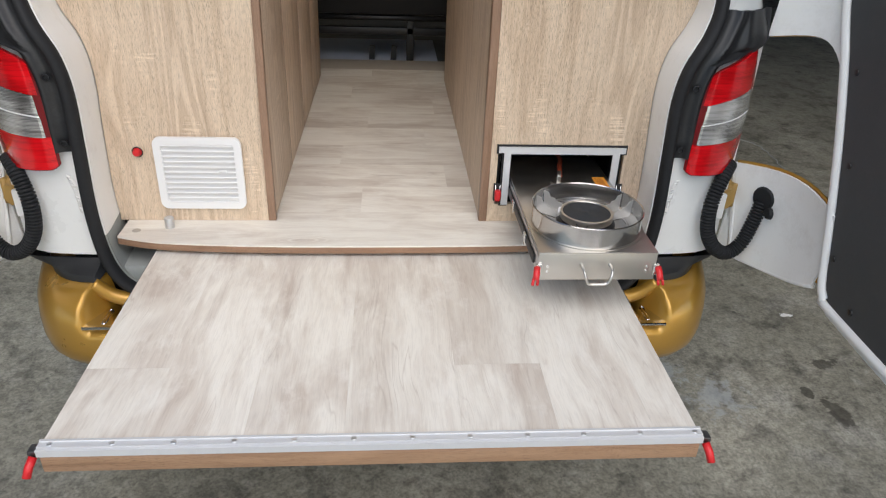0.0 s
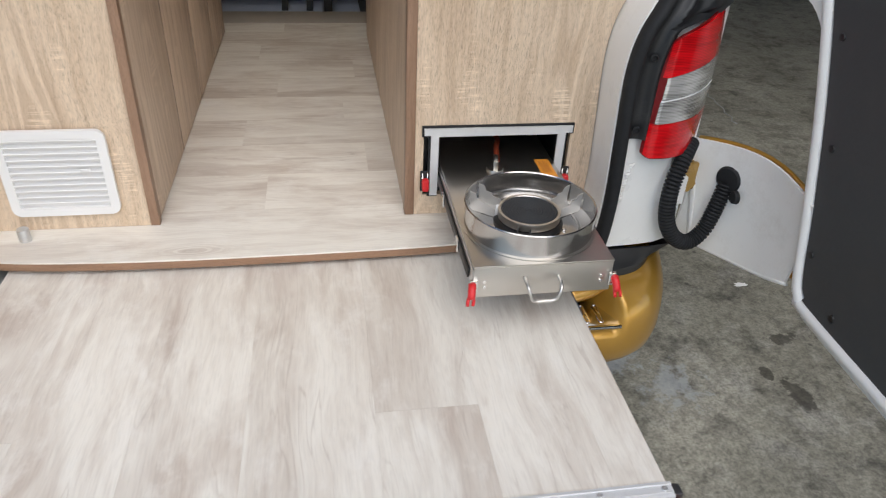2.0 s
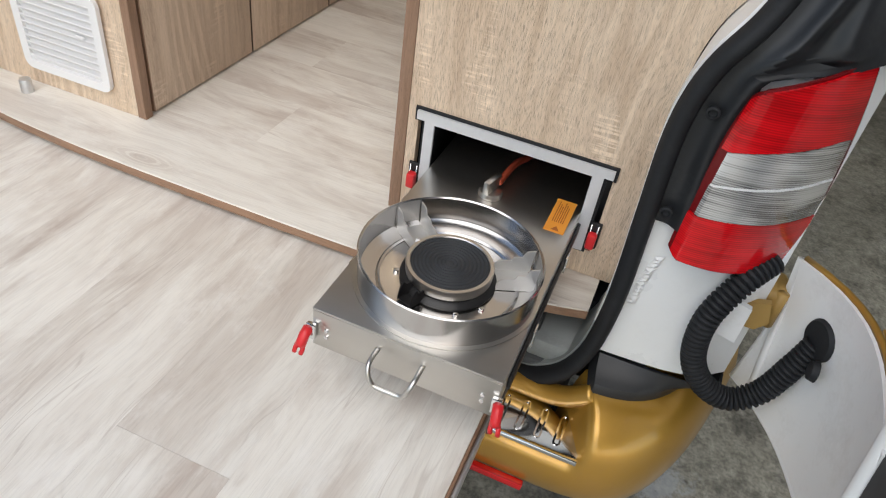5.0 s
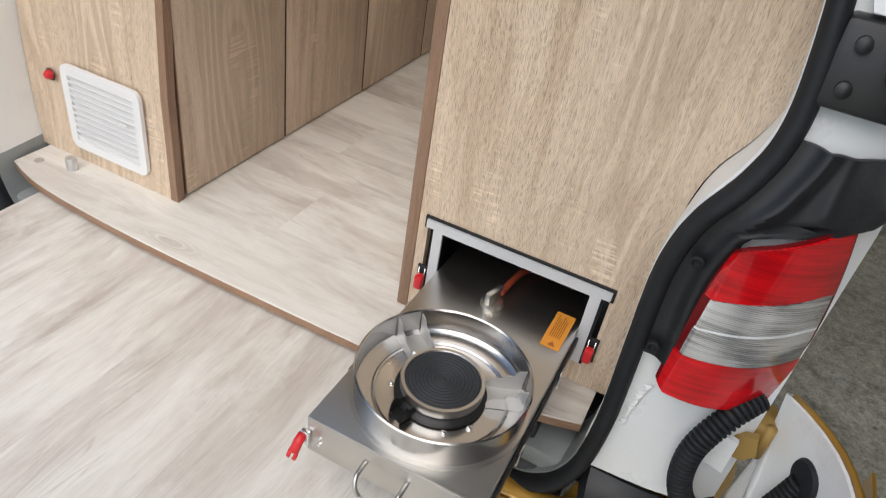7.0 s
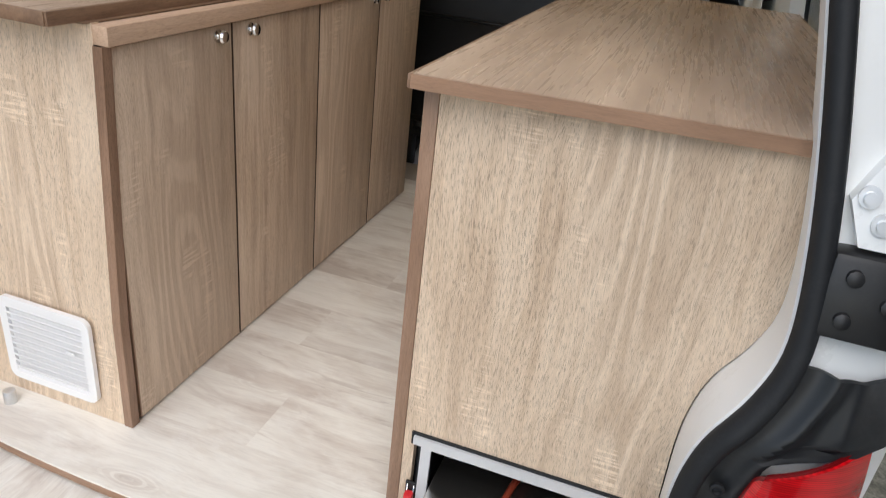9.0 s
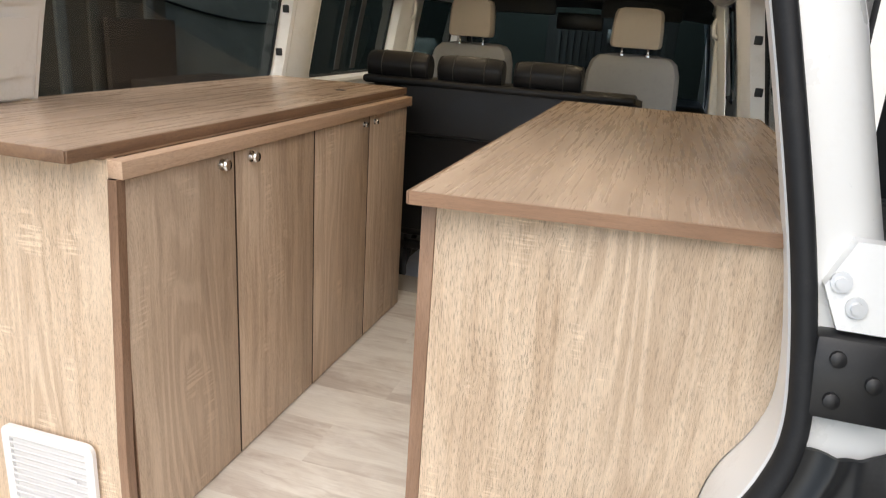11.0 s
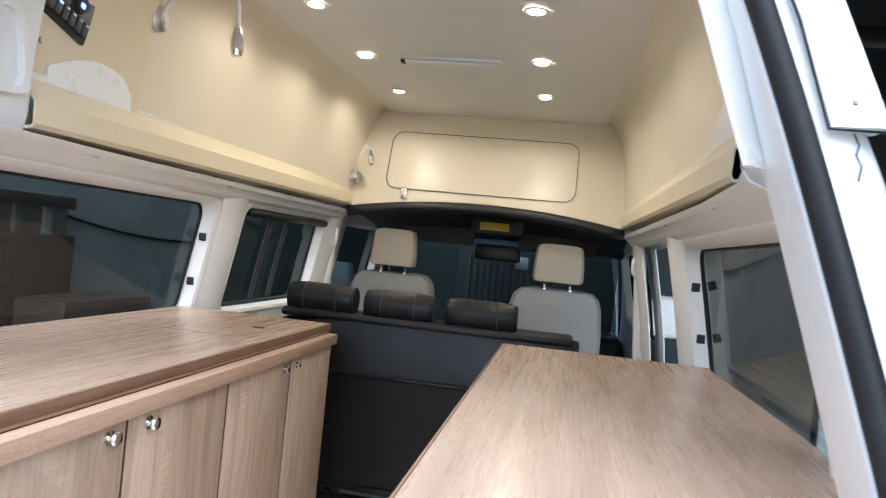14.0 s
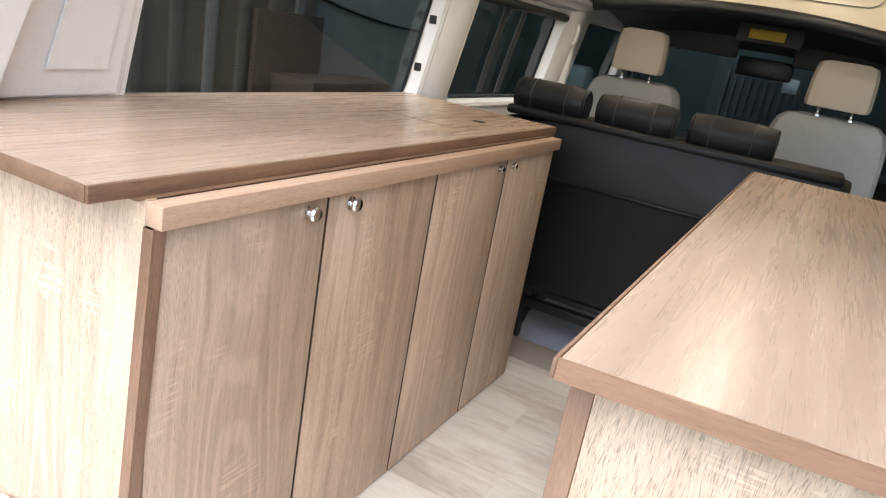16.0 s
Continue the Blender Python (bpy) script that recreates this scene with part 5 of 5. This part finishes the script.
top2 = thing("worktop", (0.55, 0.75, 1.46), "brown oak-look worktop with rounded dark edge", "worktop")
wr = [(0.279, -0.046), (0.762, -0.008), (CX + 0.775, 0.03), (CX + outer_x(1.47) - 0.05, 0.14), (CX + outer_x(1.47) - 0.05, 1.48), (0.279, 1.48)]
part("slab", prism(bmesh.new(), wr, "z", 1.4675, 1.486), oak_top, top2)
part("front_edge", prism(bmesh.new(), [(0.2775, -0.0508), (0.762, -0.0128), (0.762, -0.0085), (0.2775, -0.0465)], "z", 1.4670, 1.4856), oak_edge_x, top2, "brown edge band")
part("side_edge", box(0.2730, 0.2772, -0.0505, 1.48, 1.4670, 1.4856, 0.0015), oak_edge_v, top2, "brown edge band")

# ventilation grille
vent = thing("vent_grille", (-0.46, 0.0, 0.79), "white plastic ventilation grille on the end panel", "grille")
part("frame", ring_prism(bmesh.new(), round_rect(-0.575, -0.352, 0.690, 0.890, 0.02), round_rect(-0.556, -0.371, 0.709, 0.871, 0.004), "y", -0.010, -0.0005), white_plastic, vent)
part("backing", box(-0.557, -0.370, -0.0025, -0.0005, 0.708, 0.872), white_plastic, vent)
for i in range(11):
    z = 0.713 + 0.0146 * i
    part("slat", prism(bmesh.new(), [(-0.003, z), (-0.003, z + 0.004), (-0.0095, z + 0.011), (-0.0105, z + 0.009), (-0.005, z)], "x", -0.556, -0.371), white_plastic, vent)
part("slide_tab", box(-0.415, -0.395, -0.013, -0.009, 0.795, 0.803, 0.002), white_plastic, vent)
red = thing("red_button", (-0.617, 0.0, 0.847), "small red push knob on the end panel", "button")
part("cap", lathe(bmesh.new(), [(0.0, -0.016), (0.007, -0.015), (0.010, -0.010), (0.010, -0.003), (0.012, -0.0005), (0.0, 0.0)], (-0.617, 0, 0.847), 20, "y"), red_plastic, red)
part("base_ring", lathe(bmesh.new(), [(0.0125, -0.0004), (0.0145, -0.002), (0.0125, -0.004)], (-0.617, 0, 0.847), 20, "y"), black_plastic, red)
stop = thing("door_stop", (-0.552, -0.042, 0.65), "small zinc cylinder stop on the floor ledge", "stop")
part("body", lathe(bmesh.new(), [(0.0, 0.0), (0.0125, 0.0), (0.0125, 0.026), (0.0115, 0.029), (0.004, 0.030), (0.0, 0.0295)], (-0.552, -0.042, 0.6502), 24, "z"), alu, stop)
tagged(part("latch_hole", lathe(bmesh.new(), [(0.011, 0.0), (0.010, 0.001), (0.006, 0.0006), (0.0, 0.0004)], (-0.634, -0.062, 0.6502), 20, "z"), sill_beige), "small finger hole ring in the floor ledge", "hole")

# ---- pull-out stove ----
stove = thing("pull_out_stove", (0.5, -0.2, 0.70), "stainless steel pull-out gas stove on drawer slides", "stove")
SX0, SX1, SY, SZ = 0.362, 0.634, -0.42, 0.782
def frame_outline(d):
    return [(0.323 - d, 0.874 + d), (0.668 + d, 0.874 + d), (0.668 + d, 0.858 - d), (0.653 + d, 0.858 - d), (0.653 + d, 0.706 - d), (0.634 - d * 0, 0.706 - d), (0.634, 0.855), (0.356, 0.855), (0.356, 0.706 - d), (0.338 - d, 0.706 - d), (0.338 - d, 0.858 - d), (0.323 - d, 0.858 - d)]
slotframe = part("slot_frame", prism(bmesh.new(), frame_outline(0.0), "y", -0.010, -0.0046), bright_alu, right, "brushed steel frame round the stove slot")
part("gasket", prism(bmesh.new(), frame_outline(0.005), "y", -0.0045, -0.0005), black_rubber, slotframe, "black rubber gasket")
for s, x in ((-1, 0.327), (1, 0.664)):
    hk = part("hook_plate", box(x - 0.011, x + 0.011, -0.006, -0.0005, 0.715, 0.768, 0.002), black_steel, right)
    part("wire_loop", tube(bmesh.new(), [(x - 0.006, -0.008, 0.765), (x - 0.006, -0.011, 0.74), (x + 0.006, -0.011, 0.74), (x + 0.006, -0.008, 0.765)], 0.0016, 6), chrome, hk)
    part("red_catch", box(x - 0.008, x + 0.008, -0.024, -0.007, 0.722, 0.752, 0.004), red_plastic, hk, "red plastic catch")
part("tray_top", box(SX0, SX1, SY, 0.16, SZ - 0.004, SZ, 0.0015), steel, stove, "brushed steel tray top")
part("front_plate", box(SX0 + 0.001, SX1 - 0.001, SY, SY + 0.004, 0.712, SZ - 0.0042, 0.001), steel, stove, "brushed steel front plate")
part("tray_body", box(SX0 + 0.014, SX1 - 0.014, SY + 0.005, 0.30, 0.716, SZ - 0.005), dark_steel, stove)
for s, x in ((-1, SX0), (1, SX1)):
    rl = part("slide_rail", box(*sorted((x, x - s * 0.012)), SY + 0.006, 0.40, 0.73, 0.768, 0.002), alu, stove, "steel drawer slide")
    part("rail_channel", box(*sorted((x + s * 0.0005, x + s * 0.006)), SY + 0.03, 0.40, 0.738, 0.76, 0.002), black_steel, rl)
    for yy in (-0.30, -0.12):
        part("rail_clip", box(*sorted((x + s * 0.0062, x + s * 0.010)), yy, yy + 0.02, 0.735, 0.765, 0.001), chrome, rl)
    lv = part("latch", box(*sorted((x - s * 0.008, x + s * 0.006)), SY - 0.008, SY - 0.0005, 0.728, 0.756, 0.002), chrome, stove)
    lg = tube(bmesh.new(), [(x + s * 0.002, SY - 0.006, 0.748), (x + s * 0.004, SY - 0.014, 0.740), (x + s * 0.005, SY - 0.019, 0.731), (x + s * 0.006, SY - 0.022, 0.725)], 0.0075, 10)
    for q in (-1, 1):
        tube(lg, [(x + s * 0.006 + q * 0.0045, SY - 0.021, 0.727), (x + s * 0.007 + q * 0.0055, SY - 0.024, 0.719), (x + s * 0.008 + q * 0.005, SY - 0.026, 0.713)], 0.0034, 8)
    part("lever_grip", lg, red_plastic, lv, "red plastic fork lever")
    for dz in (0.757, 0.745):
        part("screw", lathe(bmesh.new(), [(0.0035, 0), (0.003, -0.002), (0, -0.0024)], (x - s * 0.022, SY, dz - 0.01), 8, "y"), chrome, stove)
HX0, HX1 = 0.461, 0.526
hp = smooth_path([(HX0, SY, 0.752), (HX0, SY - 0.024, 0.750), (HX0 + 0.004, SY - 0.034, 0.738), (HX0 + 0.012, SY - 0.034, 0.722), ((HX0 + HX1) / 2, SY - 0.034, 0.720), (HX1 - 0.012, SY - 0.034, 0.722), (HX1 - 0.004, SY - 0.034, 0.738), (HX1, SY - 0.024, 0.750), (HX1, SY, 0.752)], 5)
part("pull_handle", tube(bmesh.new(), hp, 0.0036, 10), satin_steel, stove, "bent steel wire handle")
BC, BR = (0.500, -0.278), 0.130
bm = bmesh.new()
lathe(bm, [(BR - 0.006, 0.0), (BR, 0.002), (BR, 0.048), (BR + 0.002, 0.0505), (BR, 0.052), (BR - 0.002, 0.050), (BR - 0.003, 0.012), (BR - 0.012, 0.005), (0.10, 0.004), (0.055, 0.004), (0.03, 0.006), (0.0, 0.006)], (BC[0], BC[1], SZ), 72)
bowl = part("wind_shield", bm, polished, stove, "round polished steel wind shield bowl")
part("base_ring", lathe(bmesh.new(), [(BR - 0.001, 0.0), (BR + 0.006, 0.0), (BR + 0.006, 0.002), (BR - 0.001, 0.003)], (BC[0], BC[1], SZ + 0.0003), 60), steel, bowl)
rb = lathe(bmesh.new(), [(0.098, 0.0048), (0.101, 0.0068), (0.104, 0.0048)], (BC[0], BC[1], SZ), 60)
part("pressed_ring", rb, polished, bowl)
burner = part("burner", lathe(bmesh.new(), [(0.058, 0.016), (0.0625, 0.018), (0.0635, 0.031), (0.0625, 0.0335), (0.0575, 0.0335), (0.0565, 0.032)], (BC[0], BC[1], SZ), 56), satin_steel, stove, "steel burner ring")
part("burner_base", lathe(bmesh.new(), [(0.069, 0.0045), (0.070, 0.008), (0.066, 0.012), (0.060, 0.0155), (0.0, 0.0155)], (BC[0], BC[1], SZ), 48), black_steel, burner, "black burner base")
prof = []
for k in range(20):
    r = 0.0565 * (1 - k / 20)
    prof += [(r, 0.0315 + (0.0012 if k % 2 else 0.0))]
part("burner_plate", lathe(bmesh.new(), prof + [(0.0, 0.0325)], (BC[0], BC[1], SZ), 56), burner_black, burner, "dark ceramic burner plate with rings")
for k, ang in enumerate((25, 142, 248)):
    a = radians(ang)
    holder = bmesh.new()
    big = ang != 248
    for sgn in (-1, 1):
        w = 0.020 if big else 0.012
        pts = [(0.066, 0.005), (0.122, 0.005), (0.122, 0.020), (0.124, 0.047), (0.112, 0.045), (0.106, 0.034), (0.095, 0.034), (0.091, 0.027), (0.074, 0.026), (0.066, 0.018)]
        if not big:
            pts = [(0.058, 0.006), (0.088, 0.006), (0.085, 0.024), (0.078, 0.034), (0.074, 0.026), (0.064, 0.026)]
        prism(holder, pts, "y", sgn * w - 0.001, sgn * w + 0.001)
    bx(holder, 0.066 if big else 0.058, 0.122 if big else 0.086, -(0.020 if big else 0.012), 0.020 if big else 0.012, 0.005, 0.007)
    holder.transform(Matrix.Translation((BC[0], BC[1], SZ)) @ Matrix.Rotation(a, 4, "Z"))
    part("pot_support", holder, bright_steel if big else black_steel, bowl, "stepped steel pot support")
part("igniter", tube(bmesh.new(), [(BC[0] - 0.062, BC[1] + 0.022, SZ + 0.006), (BC[0] - 0.060, BC[1] + 0.022, SZ + 0.034)], 0.0035, 8), white_plastic, stove, "white ceramic igniter")
for a in (200, 300, 70, 330):
    part("screw", lathe(bmesh.new(), [(0.004, 0), (0.004, 0.003), (0.002, 0.004), (0, 0.004)], (BC[0] + 0.075 * math.cos(radians(a)), BC[1] + 0.075 * math.sin(radians(a)), SZ + 0.0045), 8, "z"), chrome, bowl)
knob = part("gas_knob", lathe(bmesh.new(), [(0.0, 0.0), (0.021, 0.0), (0.021, 0.005), (0.019, 0.009), (0.0, 0.010)], (0.483, -0.045, SZ + 0.0005), 28, "z"), steel, stove, "steel gas knob with a bar grip")
gb = box(-0.0055, 0.0055, -0.021, 0.021, 0.0, 0.024, 0.002)
gb.transform(Matrix.Translation((0.483, -0.045, SZ + 0.010)) @ Matrix.Rotation(radians(-12), 4, "Z"))
part("grip_bar", gb, steel, knob)
warn = part("warning_label", box(0.589, 0.623, -0.088, 0.008, SZ + 0.0003, SZ + 0.0009), orange_label, stove, "orange warning label")
for i in range(6):
    part("text_bar", box(0.596 + 0.0035 * i, 0.5975 + 0.0035 * i, -0.06, 0.0 - 0.006 * (i % 3), SZ + 0.001, SZ + 0.0012), label_ink, warn)
part("warning_triangle", prism(bmesh.new(), [(0.600, -0.083), (0.614, -0.083), (0.607, -0.071)], "z", SZ + 0.001, SZ + 0.0012), label_ink, warn)
bm = bmesh.new()
tube(bm, smooth_path([(0.490, -0.030, 0.800), (0.500, 0.03, 0.808), (0.517, 0.10, 0.80), (0.52, 0.25, 0.79), (0.51, 0.42, 0.79)], 22), 0.0055, 10, True, 0.001)
part("gas_pipe", bm, copper, stove, "red corrugated gas pipe")
part("rear_plate", box(SX0 + 0.01, SX1 - 0.01, 0.17, 0.40, 0.755, 0.762), black_steel, stove)

# ---- bench seat ----
bench = thing("rear_bench", (0.0, 2.0, 0.62), "black leather rear bench seen from behind, on a steel frame", "bench seat")
bm = bmesh.new()
rows = []
for j, (y, z) in enumerate(((1.735, 0.885), (1.728, 0.90), (1.730, 1.26), (1.722, 1.275), (1.722, 1.29), (1.735, 1.455), (1.745, 1.475), (1.80, 1.487), (1.88, 1.485), (1.90, 1.46), (1.93, 0.90), (1.92, 0.885))):
    rows.append([(x, y, z - (0.05 * max(0.0, abs(x) - 0.5) / 0.1 if z > 1.3 else 0)) for x in (-0.60, -0.57, -0.3, 0.0, 0.3, 0.48, 0.52)])
grid(bm, rows)
part("backrest", bm, leather, bench, "smooth black leather backrest shell")
part("top_pad", box(-0.57, 0.50, 1.735, 1.92, 1.462, 1.494, 0.015, 4), leather, bench, "black leather top pad")
part("piping", tube(bmesh.new(), [(-0.60, 1.719, 1.282), (0.0, 1.716, 1.282), (0.52, 1.719, 1.282)], 0.0075, 8), leather, bench)
part("seat_cushion", box(-0.60, 0.585, 1.93, 2.40, 0.92, 1.08, 0.05, 4), leather, bench)
part("frame_bar", tube(bmesh.new(), [(-0.60, 1.76, 0.865), (0.58, 1.76, 0.865)], 0.014, 10), black_steel, bench)
part("frame_bar", box(-0.60, 0.58, 1.80, 1.84, 0.775, 0.81, 0.004), black_steel, bench)
for x in (-0.40, 0.135):
    part("frame_leg", box(x - 0.018, x + 0.018, 1.80, 1.86, 0.62, 0.86, 0.004), black_steel, bench)
    part("frame_brace", tube(bmesh.new(), [(x, 1.85, 0.66), (x + 0.0, 2.15, 0.88)], 0.014, 8), black_steel, bench)
for x in (-0.06, 0.05):
    part("belt_buckle", prism(bmesh.new(), [(x - 0.014, 0.625), (x + 0.016, 0.625), (x + 0.02, 0.70), (x - 0.006, 0.705)], "y", 1.87, 1.89), black_plastic, bench, "black belt buckle")


def headrest(x):
    h = thing("headrest", (x, 1.80, 1.494), "black leather bench headrest with stitched seams", "headrest", "bench headrests")
    rows = []
    for k in range(13):
        f = k / 12
        u = -0.128 + 0.256 * f
        e = 1.0 - 0.16 * abs(2 * f - 1) ** 6
        rows.append([(x + u, 1.805 + 0.050 * e * (1.0 + 0.1 * math.cos(2 * a)) * math.cos(a) , 1.538 + 0.052 * e * math.sin(a) - (0.012 if math.sin(a) < -0.5 else 0)) for a in [2 * math.pi * j / 20 for j in range(20)]])
    bm = bmesh.new()
    grid(bm, rows, closed=True)
    bm.faces.new([v for v in bm.verts if abs(v.co.x - (x - 0.128)) < 1e-5])
    bm.faces.new([v for v in bm.verts if abs(v.co.x - (x + 0.128)) < 1e-5])
    part("cushion", bm, leather, h)
    for u in (-0.122, -0.062, 0.062, 0.122):
        e = 1.0 - 0.16 * abs(u / 0.128) ** 6
        ring = [(x + u, 1.805 + 0.0505 * e * (1.0 + 0.1 * math.cos(2 * a)) * math.cos(a), 1.538 + 0.0525 * e * math.sin(a) - (0.012 if math.sin(a) < -0.5 else 0)) for a in [2 * math.pi * j / 28 for j in range(29)]]
        part("stitched_seam", tube(bmesh.new(), ring, 0.0022, 6, False), leather if abs(u) > 0.1 else seam_thread, h)


for x in (-0.432, -0.135, 0.168):
    headrest(x)

# ---- front seats ----
def front_seat(x, w):
    st = thing("front_seat", (x, 3.05, 0.62), "grey cloth front seat with a beige-grey headrest, seen from behind", "car seat", "front seats")
    bm = bmesh.new()
    rows = []
    for z, k, y in ((0.95, 0.98, 2.80), (1.2, 1.0, 2.84), (1.4, 1.0, 2.87), (1.52, 0.97, 2.89), (1.575, 0.90, 2.90), (1.605, 0.76, 2.92), (1.615, 0.5, 2.95)):
        rows.append([(x + w * k * c, y + d, z) for c, d in ((-1, 0.10), (-0.98, 0.04), (-0.9, 0.01), (-0.5, -0.005), (0, -0.01), (0.5, -0.005), (0.9, 0.01), (0.98, 0.04), (1, 0.10), (0.95, 0.15), (0, 0.17), (-0.95, 0.15))])
    grid(bm, rows, closed=True)
    bm.verts.ensure_lookup_table()
    bm.faces.new([bm.verts[len(bm.verts) - 12 + i] for i in range(12)])
    part("backrest", bm, seat_cloth, st)
    bm = bmesh.new()
    rows = []
    hw = w * 0.53
    for z, k in ((1.648, 0.80), (1.652, 0.95), (1.67, 1.0), (1.75, 0.98), (1.81, 0.93), (1.832, 0.86), (1.842, 0.6)):
        rows.append([(x + hw * k * c, 2.93 + d * (0.6 + 0.4 * k), z) for c, d in ((-1, 0.0), (-0.97, -0.035), (-0.88, -0.05), (0, -0.06), (0.88, -0.05), (0.97, -0.035), (1, 0.0), (0.9, 0.06), (0, 0.07), (-0.9, 0.06))])
    grid(bm, rows, closed=True)
    bm.verts.ensure_lookup_table()
    bm.faces.new([bm.verts[len(bm.verts) - 10 + i] for i in range(10)])
    bm.faces.new([bm.verts[9 - i] for i in range(10)])
    part("headrest", bm, seat_vinyl, st, "beige-grey headrest")
    for s in (-1, 1):
        part("headrest_post", tube(bmesh.new(), [(x + s * 0.065, 2.93, 1.59), (x + s * 0.065, 2.93, 1.66)], 0.006, 8), chrome, st)
        part("post_cap", lathe(bmesh.new(), [(0.014, 0), (0.013, 0.008), (0.007, 0.011), (0, 0.011)], (x + s * 0.065, 2.93, 1.608), 12, "z"), chrome, st)
    part("seat_base", box(x - w, x + w, 2.95, 3.45, 0.62, 1.05, 0.05, 4), seat_cloth, st)


front_seat(-0.447, 0.235)
front_seat(0.42, 0.245)

# ---- lamps and fittings under the roof ----
for x, ys in ((-0.40, (1.36, 1.92, 2.50)), (0.288, (1.34, 1.89, 2.45))):
    for y in ys:
        dl = thing("ceiling_spotlight", (x, y, 2.49), "small round lit warm ceiling spotlight", "ceiling light", "ceiling spotlights")
        zz = 2.486 - 0.03 * max(0.0, y - 2.5)
        part("bezel", lathe(bmesh.new(), [(0.026, 0.0), (0.038, -0.002), (0.038, -0.005), (0.027, -0.006)], (x, y, zz), 28), white_plastic, dl)
        part("bulb", lathe(bmesh.new(), [(0.0, -0.009), (0.02, -0.007), (0.027, -0.001)], (x, y, zz), 24), lamp_glow, dl, "glowing warm lamp")
        part("clip", box(x + 0.036, x + 0.05, y - 0.004, y + 0.004, zz - 0.006, zz - 0.002), white_plastic, dl)
tubel = thing("strip_light", (-0.06, 1.9, 2.49), "unlit slim aluminium strip light on the ceiling", "strip light")
part("base", box(-0.255, 0.142, 1.885, 1.945, 2.474, 2.493, 0.004), alu, tubel)
part("diffuser", box(-0.235, 0.122, 1.892, 1.938, 2.462, 2.4735, 0.005), white_plastic, tubel)
part("end_switch", box(-0.252, -0.236, 1.90, 1.93, 2.462, 2.4735, 0.002), black_plastic, tubel)


def reading_lamp(base, normal, ctrl, head):
    rl = thing("reading_lamp", base, "gooseneck reading lamp with chrome head", "lamp", "reading lamps")
    b = Vector(base)
    part("base", tube(bmesh.new(), [b, b + 0.028 * Vector(normal)], 0.034, 20), alu, rl, "round grey base")
    part("switch", tube(bmesh.new(), [b + 0.028 * Vector(normal), b + 0.036 * Vector(normal)], 0.012, 12), white_plastic, rl)
    pth = smooth_path(ctrl, 8)
    part("gooseneck", tube(bmesh.new(), pth, 0.006, 8), white_plastic, rl, "thin bent neck")
    p, q = Vector(ctrl[-1]), Vector(head)
    d = (q - p).normalized()
    bm = bmesh.new()
    lathe(bm, [(0.0, 0.0), (0.008, 0.0), (0.017, 0.03), (0.018, 0.055), (0.014, 0.075), (0.0, 0.076)], (0, 0, 0), 20)
    bm.transform(Matrix.Translation(p) @ d.to_track_quat("Z", "Y").to_matrix().to_4x4())
    part("head", bm, chrome, rl, "chrome lamp head")


reading_lamp((-0.715, 1.0, 2.30), (1, 0, 0.1), [(-0.69, 1.0, 2.31), (-0.65, 1.02, 2.39), (-0.57, 1.06, 2.42), (-0.49, 1.02, 2.38), (-0.462, 0.99, 2.285)], (-0.455, 0.985, 2.21))
reading_lamp((-0.675, 2.80, 2.09), (0.6, -0.8, 0.0), [(-0.66, 2.77, 2.10), (-0.63, 2.72, 2.17), (-0.60, 2.72, 2.24), (-0.58, 2.73, 2.225)], (-0.572, 2.74, 2.18))
panel = thing("switch_panel", (-0.715, 0.66, 2.22), "black switch panel with sockets and blue lights", "switch panel")
part("round_plate", lathe(bmesh.new(), [(0.0, 0.008), (0.115, 0.008), (0.12, 0.004), (0.121, 0.0)], (-0.722, 0.70, 2.20), 40, "x"), cream, panel, "cream round plate")
part("face", box(-0.714, -0.700, 0.585, 0.745, 2.165, 2.275, 0.006), black_plastic, panel)
for i in range(6):
    sw = part("rocker_switch", box(-0.700, -0.690, 0.60 + 0.023 * i, 0.618 + 0.023 * i, 2.178, 2.212, 0.003), grey_plastic, panel)
    part("indicator", box(-0.690, -0.6885, 0.605 + 0.023 * i, 0.613 + 0.023 * i, 2.203, 2.207), led_blue if i < 2 else white_plastic, sw)
part("socket", lathe(bmesh.new(), [(0.0, 0.004), (0.012, 0.004), (0.014, 0.008), (0.018, 0.008), (0.018, 0.0)], (-0.700, 0.63, 2.243), 20, "x"), grey_plastic, panel)
part("socket", lathe(bmesh.new(), [(0.0, 0.004), (0.012, 0.004), (0.014, 0.008), (0.018, 0.008), (0.018, 0.0)], (-0.700, 0.70, 2.243), 20, "x"), grey_plastic, panel)
part("blue_light", box(-0.6965, -0.6945, 0.694, 0.706, 2.238, 2.248), led_blue, panel, "small blue light")
panel.matrix_basis = panel.matrix_basis @ Matrix.Rotation(radians(-16), 4, "X")
